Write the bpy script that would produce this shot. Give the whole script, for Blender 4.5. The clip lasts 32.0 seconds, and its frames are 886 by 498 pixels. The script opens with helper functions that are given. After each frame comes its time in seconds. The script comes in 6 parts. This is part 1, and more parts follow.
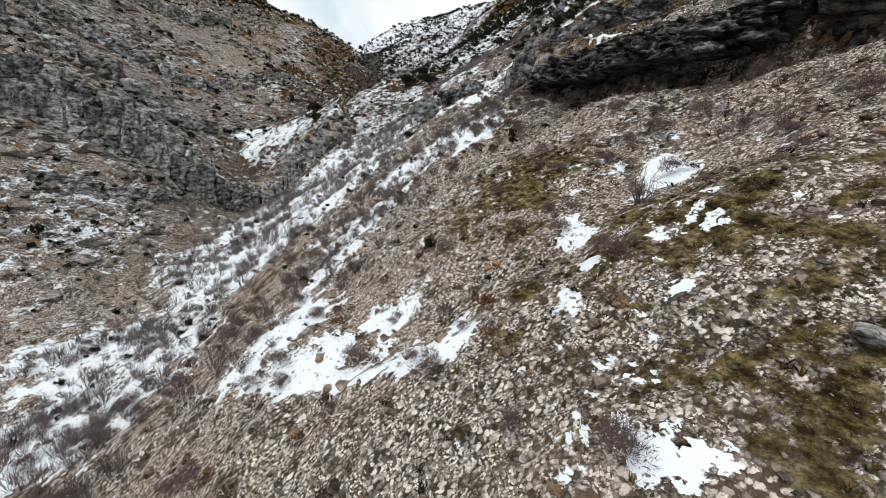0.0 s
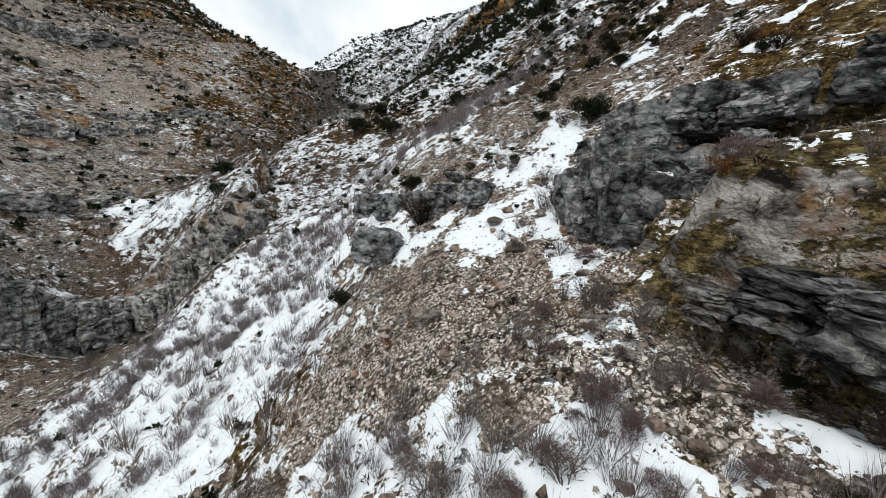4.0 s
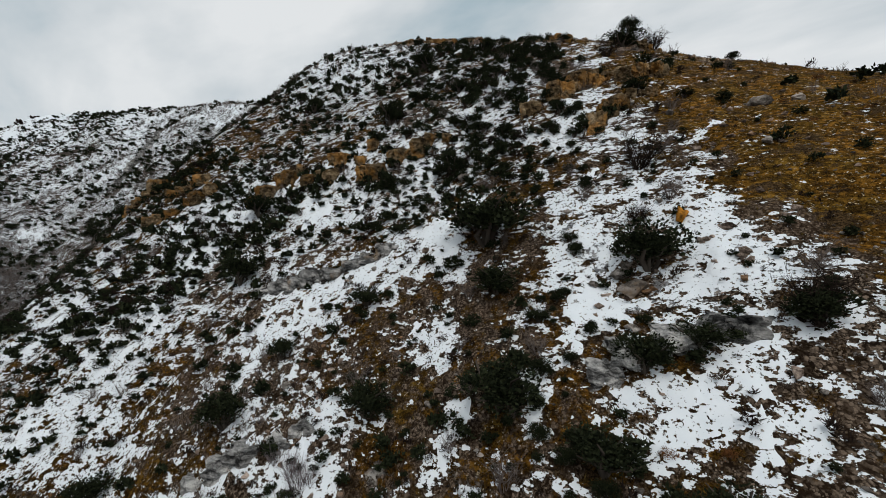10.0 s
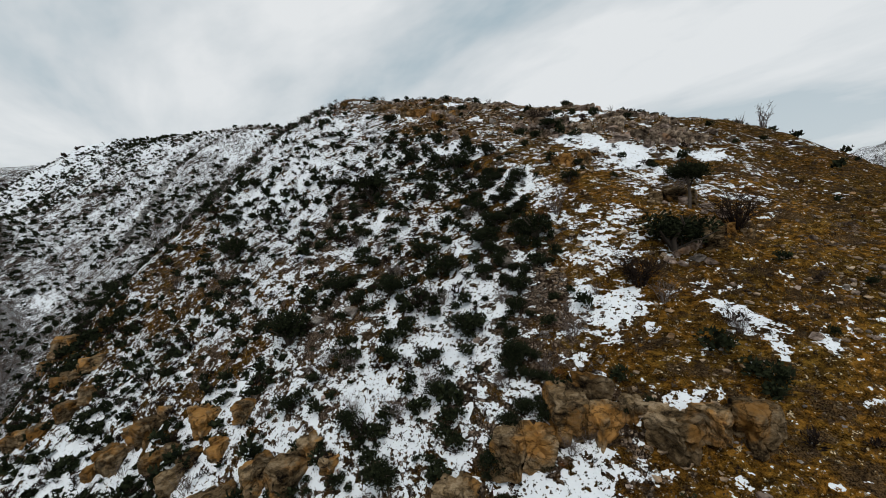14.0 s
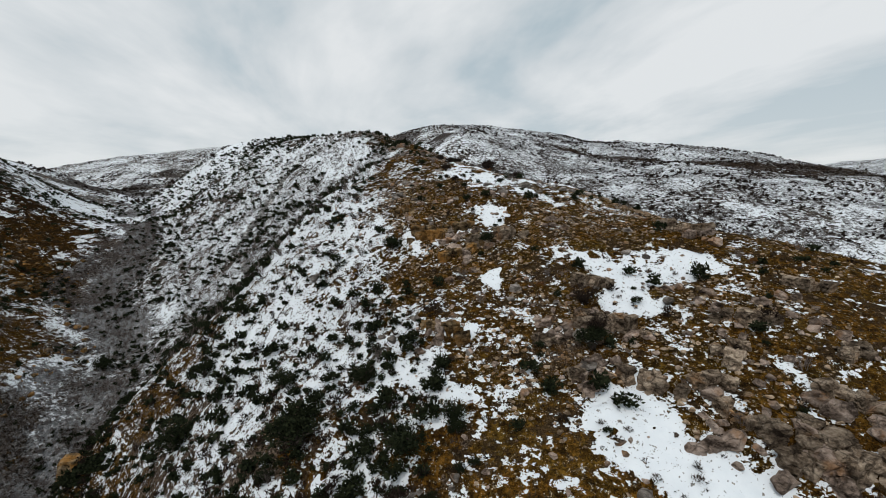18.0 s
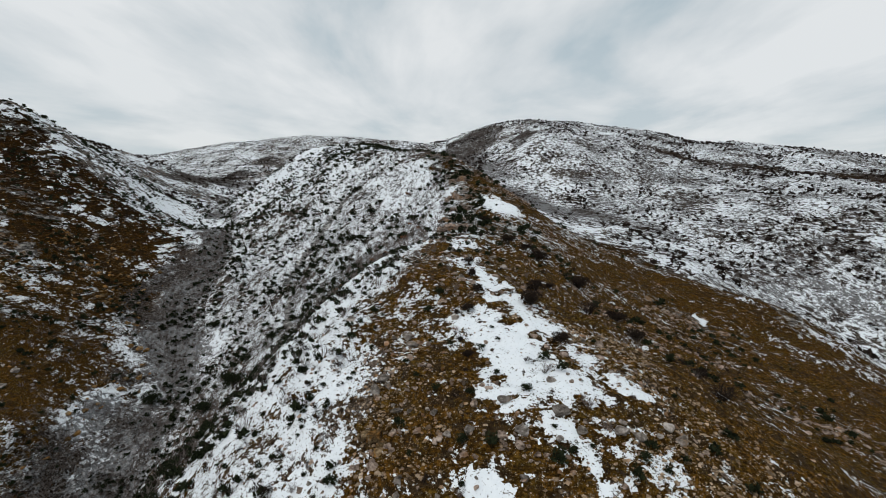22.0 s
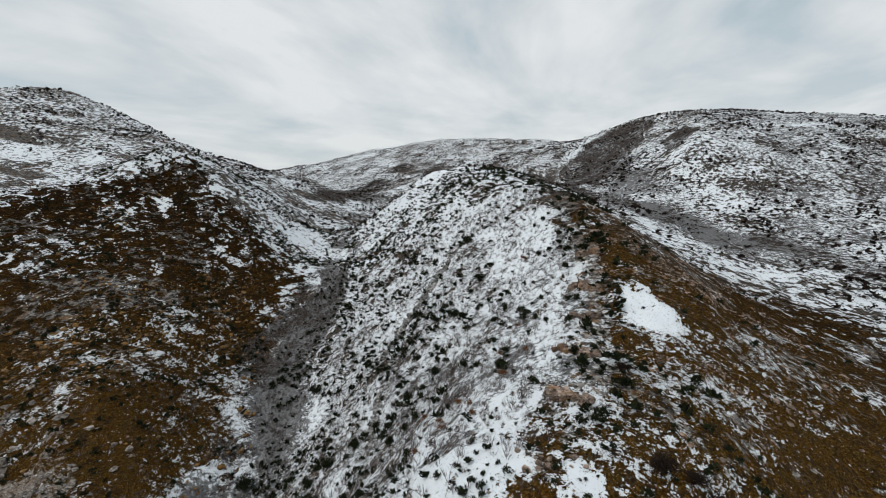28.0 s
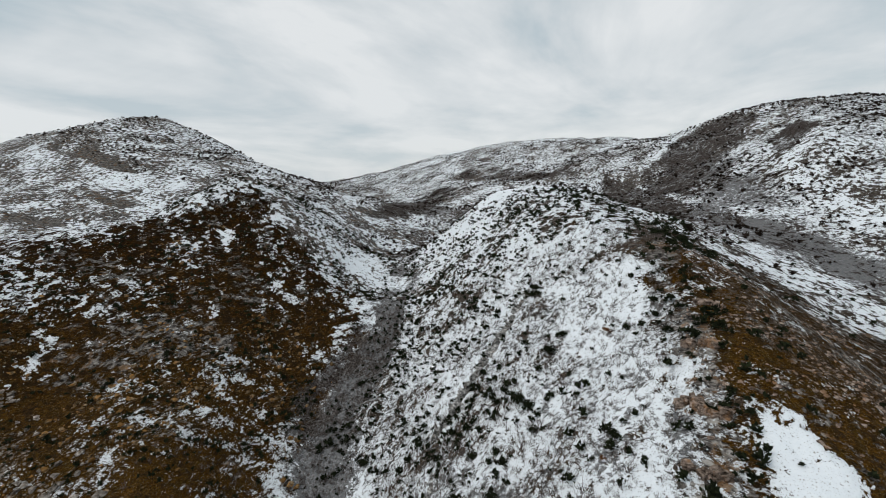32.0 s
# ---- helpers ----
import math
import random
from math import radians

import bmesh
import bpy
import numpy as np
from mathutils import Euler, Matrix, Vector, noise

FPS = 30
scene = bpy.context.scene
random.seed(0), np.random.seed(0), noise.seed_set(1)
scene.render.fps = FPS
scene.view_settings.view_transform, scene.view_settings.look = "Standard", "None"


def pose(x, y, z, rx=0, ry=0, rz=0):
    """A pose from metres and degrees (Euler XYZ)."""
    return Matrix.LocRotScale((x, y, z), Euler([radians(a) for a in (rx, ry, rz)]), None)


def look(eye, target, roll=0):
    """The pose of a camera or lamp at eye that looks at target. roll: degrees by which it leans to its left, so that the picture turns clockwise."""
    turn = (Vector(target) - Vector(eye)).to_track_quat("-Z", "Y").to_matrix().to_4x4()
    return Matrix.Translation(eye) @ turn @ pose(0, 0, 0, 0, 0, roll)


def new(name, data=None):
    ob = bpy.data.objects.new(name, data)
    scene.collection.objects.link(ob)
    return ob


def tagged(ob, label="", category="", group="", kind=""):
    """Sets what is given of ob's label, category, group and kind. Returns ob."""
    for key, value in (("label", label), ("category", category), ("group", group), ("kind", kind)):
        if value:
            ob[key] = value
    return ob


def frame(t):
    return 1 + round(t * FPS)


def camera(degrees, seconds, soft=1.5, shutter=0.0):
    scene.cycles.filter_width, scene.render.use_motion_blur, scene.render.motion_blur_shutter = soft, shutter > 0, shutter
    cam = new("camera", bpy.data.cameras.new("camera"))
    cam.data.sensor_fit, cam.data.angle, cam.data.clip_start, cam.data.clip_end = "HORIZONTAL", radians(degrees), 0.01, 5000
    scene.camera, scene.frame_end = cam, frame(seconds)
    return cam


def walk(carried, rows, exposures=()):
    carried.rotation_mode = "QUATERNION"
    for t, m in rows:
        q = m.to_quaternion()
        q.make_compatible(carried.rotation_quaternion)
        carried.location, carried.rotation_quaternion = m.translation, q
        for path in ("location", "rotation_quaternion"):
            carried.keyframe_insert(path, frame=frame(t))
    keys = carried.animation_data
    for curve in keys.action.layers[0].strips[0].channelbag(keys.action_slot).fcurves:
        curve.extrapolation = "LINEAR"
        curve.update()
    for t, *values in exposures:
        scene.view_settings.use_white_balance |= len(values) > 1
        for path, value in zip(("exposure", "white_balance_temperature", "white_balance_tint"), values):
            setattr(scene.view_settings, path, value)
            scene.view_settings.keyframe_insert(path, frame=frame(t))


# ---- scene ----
# ---- camera and path ----
cam = camera(93.8, 32.0, soft=0.7)
METRES, EYE, TILT, LEAN, TURN = 250.0, 0.0, -12.0, -5.0, 0.0
ROWS = [
    (0.0, 0.0, 0.0, 0.0, 0.0, 0.0, -0.0),
    (0.5, -0.0002, 0.0156, 0.0087, 0.01, -0.17, 0.0),
    (1.0, -0.0004, 0.031, 0.0177, 0.01, -0.1, 0.08),
    (1.5, -0.0008, 0.0459, 0.0265, -0.07, 0.08, 0.24),
    (2.0, -0.001, 0.0606, 0.0353, -0.26, 0.25, 0.48),
    (2.5, -0.0011, 0.075, 0.0441, -0.61, 0.4, 0.79),
    (4.5, 0.0028, 0.1305, 0.0786, -5.66, 2.08, 3.86),
    (5.0, 0.0051, 0.1443, 0.0881, -8.51, 3.99, 5.01),
    (5.5, 0.0084, 0.1576, 0.0985, -12.25, 6.08, 6.36),
    (6.0, 0.0124, 0.1697, 0.1097, -16.54, 7.36, 7.74),
    (6.5, 0.0173, 0.1799, 0.1215, -20.76, 8.15, 8.93),
    (7.0, 0.0229, 0.1884, 0.1339, -24.32, 8.56, 9.85),
    (7.5, 0.0291, 0.1952, 0.1467, -27.08, 8.47, 10.48),
    (8.0, 0.0359, 0.2009, 0.1593, -29.3, 7.95, 11.01),
    (8.5, 0.0431, 0.2058, 0.171, -31.03, 7.47, 11.23),
    (9.0, 0.0509, 0.21, 0.1824, -32.08, 7.07, 11.39),
    (9.5, 0.0595, 0.2138, 0.1936, -32.66, 6.77, 11.51),
    (10.0, 0.0686, 0.2174, 0.2047, -33.08, 6.51, 11.52),
    (10.5, 0.0785, 0.221, 0.216, -33.25, 6.26, 11.57),
    (11.0, 0.089, 0.2244, 0.2278, -33.12, 6.03, 11.66),
    (11.5, 0.1002, 0.2279, 0.2404, -32.79, 5.82, 11.72),
    (12.0, 0.1119, 0.2314, 0.2533, -32.16, 5.67, 11.9),
    (12.5, 0.124, 0.2349, 0.2661, -31.06, 5.53, 12.15),
    (13.0, 0.1364, 0.2385, 0.2788, -29.33, 5.31, 12.47),
    (13.5, 0.1489, 0.2422, 0.2913, -27.35, 5.04, 12.72),
    (14.0, 0.1615, 0.2459, 0.3036, -25.37, 4.72, 12.76),
    (14.5, 0.1742, 0.2499, 0.3154, -23.29, 4.46, 12.67),
    (15.0, 0.1865, 0.254, 0.3265, -21.08, 4.37, 12.3),
    (15.5, 0.1987, 0.2583, 0.3375, -18.72, 4.24, 11.85),
    (17.5, 0.2386, 0.2773, 0.3773, -10.3, 3.93, 9.17),
    (18.0, 0.2478, 0.2833, 0.3879, -8.59, 3.76, 8.46),
    (18.5, 0.2563, 0.2897, 0.3985, -7.19, 3.58, 7.81),
    (19.0, 0.2642, 0.2965, 0.4095, -6.06, 3.43, 7.24),
    (19.5, 0.2714, 0.3038, 0.4207, -4.71, 3.32, 6.5),
    (20.0, 0.2778, 0.3112, 0.4318, -3.15, 3.19, 5.75),
    (20.5, 0.2838, 0.3192, 0.4435, -1.47, 3.06, 5.04),
    (21.0, 0.2891, 0.3276, 0.4552, 0.01, 2.96, 4.5),
    (21.5, 0.2938, 0.3361, 0.4671, 1.15, 2.92, 4.12),
    (22.0, 0.2977, 0.345, 0.4788, 2.17, 2.9, 3.79),
    (22.5, 0.3012, 0.3541, 0.4899, 3.11, 2.9, 3.5),
    (23.0, 0.3041, 0.3633, 0.5003, 4.11, 2.91, 3.24),
    (23.5, 0.3066, 0.3727, 0.5102, 5.4, 2.89, 2.93),
    (24.0, 0.3087, 0.3821, 0.52, 6.92, 2.81, 2.62),
    (24.5, 0.3104, 0.3918, 0.5297, 8.52, 2.75, 2.35),
    (25.0, 0.3118, 0.4015, 0.5395, 10.12, 2.69, 2.15),
    (25.5, 0.3128, 0.4114, 0.5494, 11.73, 2.64, 1.98),
    (27.5, 0.314, 0.4504, 0.5868, 18.48, 2.71, 1.68),
    (28.0, 0.3132, 0.4609, 0.597, 20.22, 2.68, 1.61),
    (28.5, 0.3122, 0.4716, 0.6071, 21.96, 2.66, 1.54),
    (29.0, 0.3107, 0.4822, 0.6172, 23.63, 2.66, 1.46),
    (29.5, 0.309, 0.4931, 0.6273, 25.15, 2.66, 1.42),
    (30.0, 0.3067, 0.5039, 0.6373, 26.38, 2.67, 1.41),
    (30.5, 0.304, 0.5149, 0.6475, 27.46, 2.7, 1.44),
    (31.0, 0.301, 0.5258, 0.6577, 28.35, 2.71, 1.46),
    (31.5, 0.2975, 0.5367, 0.6678, 29.06, 2.77, 1.48),
    (32.0, 0.2937, 0.5478, 0.6781, 29.68, 2.8, 1.51),
]
EXPOSURES = [(0.0, 0.52), (2.5, 0.51), (5.0, 0.43), (6.0, 0.22), (7.0, -0.03), (8.0, -0.1), (9.0, -0.07), (11.0, 0.0), (15.0, 0.0), (19.0, 0.0), (32.0, 0.0)]
walk(cam, [(t, pose(0, 0, EYE, TILT, LEAN, TURN) @ pose(METRES * x, METRES * y, METRES * z, 90 + pitch, roll, yaw)) for t, x, y, z, yaw, pitch, roll in ROWS], EXPOSURES)

# ---- overcast sky and a veiled sun ----
SUN_UP, SUN_ROUND = radians(55), radians(215)
world = bpy.data.worlds.new("overcast_sky")
scene.world = world
world.use_nodes = True


def sky_nodes():
    nt = world.node_tree
    nt.nodes.clear()
    n = nt.nodes.new
    link = nt.links.new
    out, bg = n("ShaderNodeOutputWorld"), n("ShaderNodeBackground")
    coord, sep, comb = n("ShaderNodeTexCoord"), n("ShaderNodeSeparateXYZ"), n("ShaderNodeCombineXYZ")
    link(coord.outputs["Generated"], sep.inputs[0])
    lift = n("ShaderNodeMath")
    lift.operation, lift.inputs[1].default_value = "ADD", 0.16
    top = n("ShaderNodeMath")
    top.operation, top.inputs[1].default_value = "MAXIMUM", 0.02
    link(sep.outputs[2], top.inputs[0])
    link(top.outputs[0], lift.inputs[0])
    for k in (0, 1):
        d = n("ShaderNodeMath")
        d.operation = "DIVIDE"
        link(sep.outputs[k], d.inputs[0])
        link(lift.outputs[0], d.inputs[1])
        link(d.outputs[0], comb.inputs[k])
    turn = n("ShaderNodeMapping")
    turn.inputs["Rotation"].default_value = (0, 0, radians(18))
    turn.inputs["Scale"].default_value = (0.75, 0.42, 1)
    turn.inputs["Location"].default_value = (0.35, 1.9, 0)
    link(comb.outputs[0], turn.inputs[0])
    big, fine = n("ShaderNodeTexNoise"), n("ShaderNodeTexNoise")
    big.inputs["Scale"].default_value, big.inputs["Detail"].default_value, big.inputs["Roughness"].default_value = 1.1, 6, 0.55
    big.inputs["Distortion"].default_value = 0.4
    fine.inputs["Scale"].default_value, fine.inputs["Detail"].default_value = 3.4, 5
    link(turn.outputs[0], big.inputs[0])
    link(turn.outputs[0], fine.inputs[0])
    both = n("ShaderNodeMath")
    both.operation, both.inputs[1].default_value = "MULTIPLY_ADD", 0.28
    link(fine.outputs[0], both.inputs[0])
    link(big.outputs[0], both.inputs[2])
    ramp = n("ShaderNodeValToRGB")
    cr = ramp.color_ramp
    cr.elements[0].position, cr.elements[0].color = 0.52, (0.46, 0.57, 0.63, 1)
    cr.elements[1].position, cr.elements[1].color = 0.74, (0.90, 0.925, 0.935, 1)
    mid = cr.elements.new(0.62)
    mid.color = (0.69, 0.745, 0.775, 1)
    link(both.outputs[0], ramp.inputs[0])
    low = n("ShaderNodeMapRange")
    low.inputs["From Min"].default_value, low.inputs["From Max"].default_value = 0.0, 0.42
    low.inputs["To Min"].default_value, low.inputs["To Max"].default_value = 0.6, 0.0
    link(sep.outputs[2], low.inputs[0])
    haze = n("ShaderNodeMix")
    haze.data_type = "RGBA"
    haze.inputs["B"].default_value = (0.80, 0.835, 0.85, 1)
    link(low.outputs[0], haze.inputs["Factor"])
    link(ramp.outputs[0], haze.inputs["A"])
    nishita = n("ShaderNodeTexSky")
    nishita.sky_type, nishita.sun_disc, nishita.sun_elevation, nishita.sun_rotation = "NISHITA", False, SUN_UP, SUN_ROUND
    dim = n("ShaderNodeVectorMath")
    dim.operation, dim.inputs["Scale"].default_value = "SCALE", 0.1
    link(nishita.outputs[0], dim.inputs[0])
    veil = n("ShaderNodeMix")
    veil.data_type, veil.inputs["Factor"].default_value = "RGBA", 0.93
    link(dim.outputs[0], veil.inputs["A"])
    link(haze.outputs["Result"], veil.inputs["B"])
    link(veil.outputs["Result"], bg.inputs[0])
    bg.inputs[1].default_value = 0.9
    link(bg.outputs[0], out.inputs[0])


sky_nodes()
sun = new("sun", bpy.data.lights.new("sun", "SUN"))
sun.data.energy, sun.data.angle, sun.data.color = 1.4, radians(14), (1, 0.96, 0.9)
sun.matrix_world = look((0, 0, 0), (-math.sin(SUN_ROUND) * math.cos(SUN_UP), -math.cos(SUN_ROUND) * math.cos(SUN_UP), -math.sin(SUN_UP)))


# ---- materials ----
class Nodes:
    """A short way to write node trees."""

    def __init__(self, name, rough=0.9):
        self.mat = bpy.data.materials.new(name)
        self.mat.use_nodes = True
        self.t = self.mat.node_tree
        self.p = self.t.nodes["Principled BSDF"]
        self.p.inputs["Roughness"].default_value = rough
        self.p.inputs["Specular IOR Level"].default_value = 0.01

    def add(self, kind, **values):
        n = self.t.nodes.new("ShaderNode" + kind)
        for k, v in values.items():
            n.inputs[k.replace("_", " ")].default_value = v
        return n

    def link(self, a, b):
        self.t.links.new(a, b)

    def place(self, scale=(1, 1, 1), kind="Object"):
        c, m = self.add("TexCoord"), self.add("Mapping", Scale=scale)
        self.link(c.outputs[kind], m.inputs[0])
        return m.outputs[0]

    def noise(self, at, scale, detail=4, rough=0.55, warp=0.0):
        n = self.add("TexNoise", Scale=scale, Detail=detail, Roughness=rough, Distortion=warp)
        self.link(at, n.inputs["Vector"])
        return n.outputs[0]

    def two(self, by, at, near, far, detail=5, rough=0.7, far_at=None):
        """Noise that is finer on the near slope and coarser on the far hills."""
        a, b = self.noise(at, near, detail, rough), self.noise(far_at or at, far, detail, rough)
        return self.math("ADD", self.math("MULTIPLY", a, self.math("SUBTRACT", 1.0, by)), self.math("MULTIPLY", b, by))

    def cells(self, at, scale, out="Color"):
        n = self.add("TexVoronoi", Scale=scale)
        self.link(at, n.inputs["Vector"])
        return n.outputs[out]

    def ramp(self, fac, *stops):
        n = self.add("ValToRGB")
        e = n.color_ramp.elements
        while len(e) < len(stops):
            e.new(0.5)
        for el, (p, c) in zip(e, stops):
            el.position, el.color = p, (*c, 1) if len(c) == 3 else c
        self.link(fac, n.inputs[0])
        return n.outputs[0]

    def mix(self, fac, a, b, kind="MIX"):
        n = self.add("Mix")
        n.data_type, n.blend_type = "RGBA", kind
        for v, key in ((fac, "Factor"), (a, "A"), (b, "B")):
            s = n.inputs[key] if key == "Factor" else [i for i in n.inputs if i.name == key and i.type == "RGBA"][0]
            if hasattr(v, "links"):
                self.link(v, s)
            else:
                s.default_value = v if key == "Factor" else (*v, 1)
        return [o for o in n.outputs if o.type == "RGBA"][0]

    def math(self, op, a, b=0.0, c=0.0):
        n = self.add("Math")
        n.operation = op
        for k, v in enumerate((a, b, c)):
            if hasattr(v, "links"):
                self.link(v, n.inputs[k])
            else:
                n.inputs[k].default_value = v
        return n.outputs[0]

    def step(self, v, lo, hi):
        n = self.add("MapRange", From_Max=hi)
        n.interpolation_type = "SMOOTHSTEP"
        if hasattr(lo, "links"):
            self.link(lo, n.inputs["From Min"])
        else:
            n.inputs["From Min"].default_value = lo
        self.link(v, n.inputs[0])
        return n.outputs[0]

    def attr(self, name):
        n = self.add("Attribute")
        n.attribute_name = name
        return n.outputs["Fac"]

    def bump(self, height, strength=0.5, distance=0.05):
        n = self.add("Bump", Strength=strength, Distance=distance)
        self.link(height, n.inputs["Height"])
        self.link(n.outputs[0], self.p.inputs["Normal"])

    def done(self, color):
        self.link(color, self.p.inputs["Base Color"])
        return self.mat


def ground_material():
    m = Nodes("mountain_ground", 0.95)
    at, along = m.place(), m.place((0.75, 0.75, 1.6))
    snow, grass, rock, brush, far = m.attr("snow"), m.attr("grass"), m.attr("rock"), m.attr("brush"), m.attr("coarse")
    gold = m.attr("gold")

    def around(v, amount):
        return m.math("MULTIPLY", m.math("SUBTRACT", v, 0.5), amount)
    # gravel: angular stones of mixed grey, buff and pale pink with dark gaps
    shake = m.add("TexNoise", Scale=2.3, Detail=4, Roughness=0.7)
    m.link(at, shake.inputs["Vector"])
    bent = m.add("VectorMath")
    bent.operation, bent.inputs[1].default_value = "MULTIPLY_ADD", (0.34, 0.34, 0.34)
    m.link(shake.outputs["Color"], bent.inputs[0])
    m.link(at, bent.inputs[2])
    bent = bent.outputs[0]
    c1, c2 = m.cells(bent, 6.5), m.cells(bent, 14)
    gap1, gap2 = m.cells(bent, 6.5, "Distance"), m.cells(bent, 14, "Distance")
    grey1 = m.ramp(c1, (0.26, (0.030, 0.025, 0.022)), (0.5, (0.18, 0.163, 0.149)), (0.74, (0.46, 0.425, 0.395)))
    grey2 = m.ramp(c2, (0.26, (0.026, 0.022, 0.019)), (0.5, (0.20, 0.18, 0.165)), (0.74, (0.50, 0.465, 0.435)))
    grey1 = m.mix(m.step(gap1, 0.45, 0.75), grey1, (0.028, 0.022, 0.017))
    grey2 = m.mix(m.step(gap2, 0.45, 0.8), grey2, (0.030, 0.024, 0.018))
    gravel = m.mix(m.step(m.noise(at, 1.4, 4, 0.6), 0.42, 0.58), grey1, grey2)
    tone = m.noise(at, 0.16, 6, 0.6)
    gravel = m.mix(m.step(tone, 0.40, 0.62), gravel, m.mix(0.28, gravel, (0.15, 0.11, 0.08)))
    gravel = m.mix(m.math("MULTIPLY", m.step(m.noise(at, 0.75, 6, 0.7), 0.53, 0.63), 0.8), gravel, (0.026, 0.019, 0.012))
    spot = m.add("SeparateXYZ")
    m.link(at, spot.inputs[0])
    mossy = m.math("SUBTRACT", 1.0, m.step(spot.outputs[1], 42.0, 59.0))
    scree = m.math("SUBTRACT", 1.0, m.step(m.math("MULTIPLY_ADD", spot.outputs[0], 1.2, spot.outputs[1]), 74.0, 86.0))
    scree = m.math("MULTIPLY", m.math("MULTIPLY", scree, m.math("SUBTRACT", 1.0, m.step(spot.outputs[1], 68.0, 86.0))), m.math("MULTIPLY_ADD", mossy, 0.42, 0.58))
    pale = m.math("MAXIMUM", scree, m.math("MULTIPLY", m.math("SUBTRACT", 1.0, m.step(spot.outputs[0], -62.0, -40.0)), 0.85))
    gravel = m.mix(1.0, gravel, m.mix(pale, (0.50, 0.41, 0.33), (1.98, 1.92, 1.86)), "MULTIPLY")
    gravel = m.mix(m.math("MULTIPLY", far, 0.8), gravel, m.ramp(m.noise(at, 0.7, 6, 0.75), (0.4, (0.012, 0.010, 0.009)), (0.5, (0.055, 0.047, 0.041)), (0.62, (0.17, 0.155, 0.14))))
    # dry turf: ochre brown, olive and dark earth, with small shadows painted in
    g1, g2, g3 = m.noise(at, 0.30, 6, 0.62), m.two(far, along, 2.6, 0.8, 6, 0.72), m.noise(at, 15, 3, 0.7)
    turf = m.ramp(g2, (0.42, (0.004, 0.0025, 0.001)), (0.5, (0.060, 0.028, 0.005)), (0.60, (0.23, 0.122, 0.026)))
    turf = m.mix(m.step(g1, 0.44, 0.64), turf, m.ramp(g2, (0.42, (0.004, 0.003, 0.001)), (0.5, (0.046, 0.029, 0.006)), (0.61, (0.18, 0.122, 0.030))))
    turf = m.mix(0.35, turf, m.ramp(g3, (0.42, (0.006, 0.004, 0.002)), (0.58, (0.18, 0.11, 0.034))))
    turf = m.mix(m.step(m.noise(at, 4.6, 3, 0.6), 0.595, 0.62), turf, grey2)
    # broad dark patches: low scrub and its shade, put into the colour
    turf = m.mix(m.math("MULTIPLY", m.step(m.two(far, along, 0.55, 0.22, 6, 0.75), m.math("SUBTRACT", 0.52, m.math("MULTIPLY", far, 0.06)), 0.58), 0.9), turf, m.ramp(g3, (0.40, (0.007, 0.005, 0.004)), (0.60, (0.075, 0.055, 0.040))))
    # multiplied darker with distance: the far slopes' dimmer light is put into the turf colour
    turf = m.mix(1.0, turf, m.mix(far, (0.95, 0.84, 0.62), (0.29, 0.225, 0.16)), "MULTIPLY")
    turf = m.mix(gold, turf, m.mix(1.0, turf, (1.75, 1.72, 1.6), "MULTIPLY"))
    turf = m.mix(m.math("MULTIPLY", mossy, 0.75), turf, m.ramp(g2, (0.40, (0.026, 0.019, 0.010)), (0.5, (0.105, 0.084, 0.038)), (0.62, (0.30, 0.245, 0.13))))
    # fine dark patches: shadowed gaps in the turf, painted as near-black colour
    turf = m.mix(m.math("MULTIPLY", m.step(m.two(far, along, 1.7, 0.6, 6, 0.75, at), 0.50, 0.60), 0.6), turf, (0.006, 0.0045, 0.003))
    gmask = m.step(m.math("ADD", grass, around(m.noise(at, 0.8, 7, 0.7), 2.0)), 0.42, 0.60)
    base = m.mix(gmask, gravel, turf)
    # bedrock: grey limestone with ochre stains, in beds
    beds = m.noise(m.place((0.6, 0.6, 1.1)), 0.9, 7, 0.72, 0.6)
    stone = m.ramp(beds, (0.40, (0.016, 0.014, 0.013)), (0.5, (0.17, 0.155, 0.142)), (0.60, (0.45, 0.425, 0.39)))
    stone = m.mix(m.step(m.noise(at, 0.25, 5), 0.54, 0.64), stone, m.mix(0.6, stone, (0.27, 0.14, 0.05)))
    # far bedrock dimmed in colour as well, to contrast with the snow
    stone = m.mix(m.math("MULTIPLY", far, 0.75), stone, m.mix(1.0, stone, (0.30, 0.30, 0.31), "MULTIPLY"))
    rmask = m.step(m.math("ADD", rock, around(m.two(far, along, 0.6, 0.2, 7, 0.7), 2.0)), 0.47, 0.56)
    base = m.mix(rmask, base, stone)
    # leafless thicket
    b2 = m.two(far, at, 1.5, 1.1, 6, 0.85)
    thick = m.ramp(b2, (0.40, (0.004, 0.003, 0.003)), (0.5, (0.030, 0.025, 0.023)), (0.60, (0.30, 0.285, 0.28)))
    thick = m.mix(m.step(far, 0.5, 1.0), thick, m.ramp(b2, (0.40, (0.004, 0.003, 0.003)), (0.5, (0.024, 0.018, 0.016)), (0.60, (0.13, 0.11, 0.10))))
    bmask = m.step(m.math("ADD", brush, m.math("ADD", around(m.two(far, at, 0.10, 0.03, 6, 0.7), 1.4), around(m.two(far, at, 0.8, 0.5, 6, 0.8), 2.6))), 0.46, 0.58)
    # snow, thin and broken, caught on ledges along the slope
    s0, s1, s2 = m.two(far, along, 0.13, 0.05, 4, 0.55), m.two(far, along, 0.8, 0.26, 4, 0.65, at), m.two(far, along, 2.6, 0.9, 4, 0.65, at)
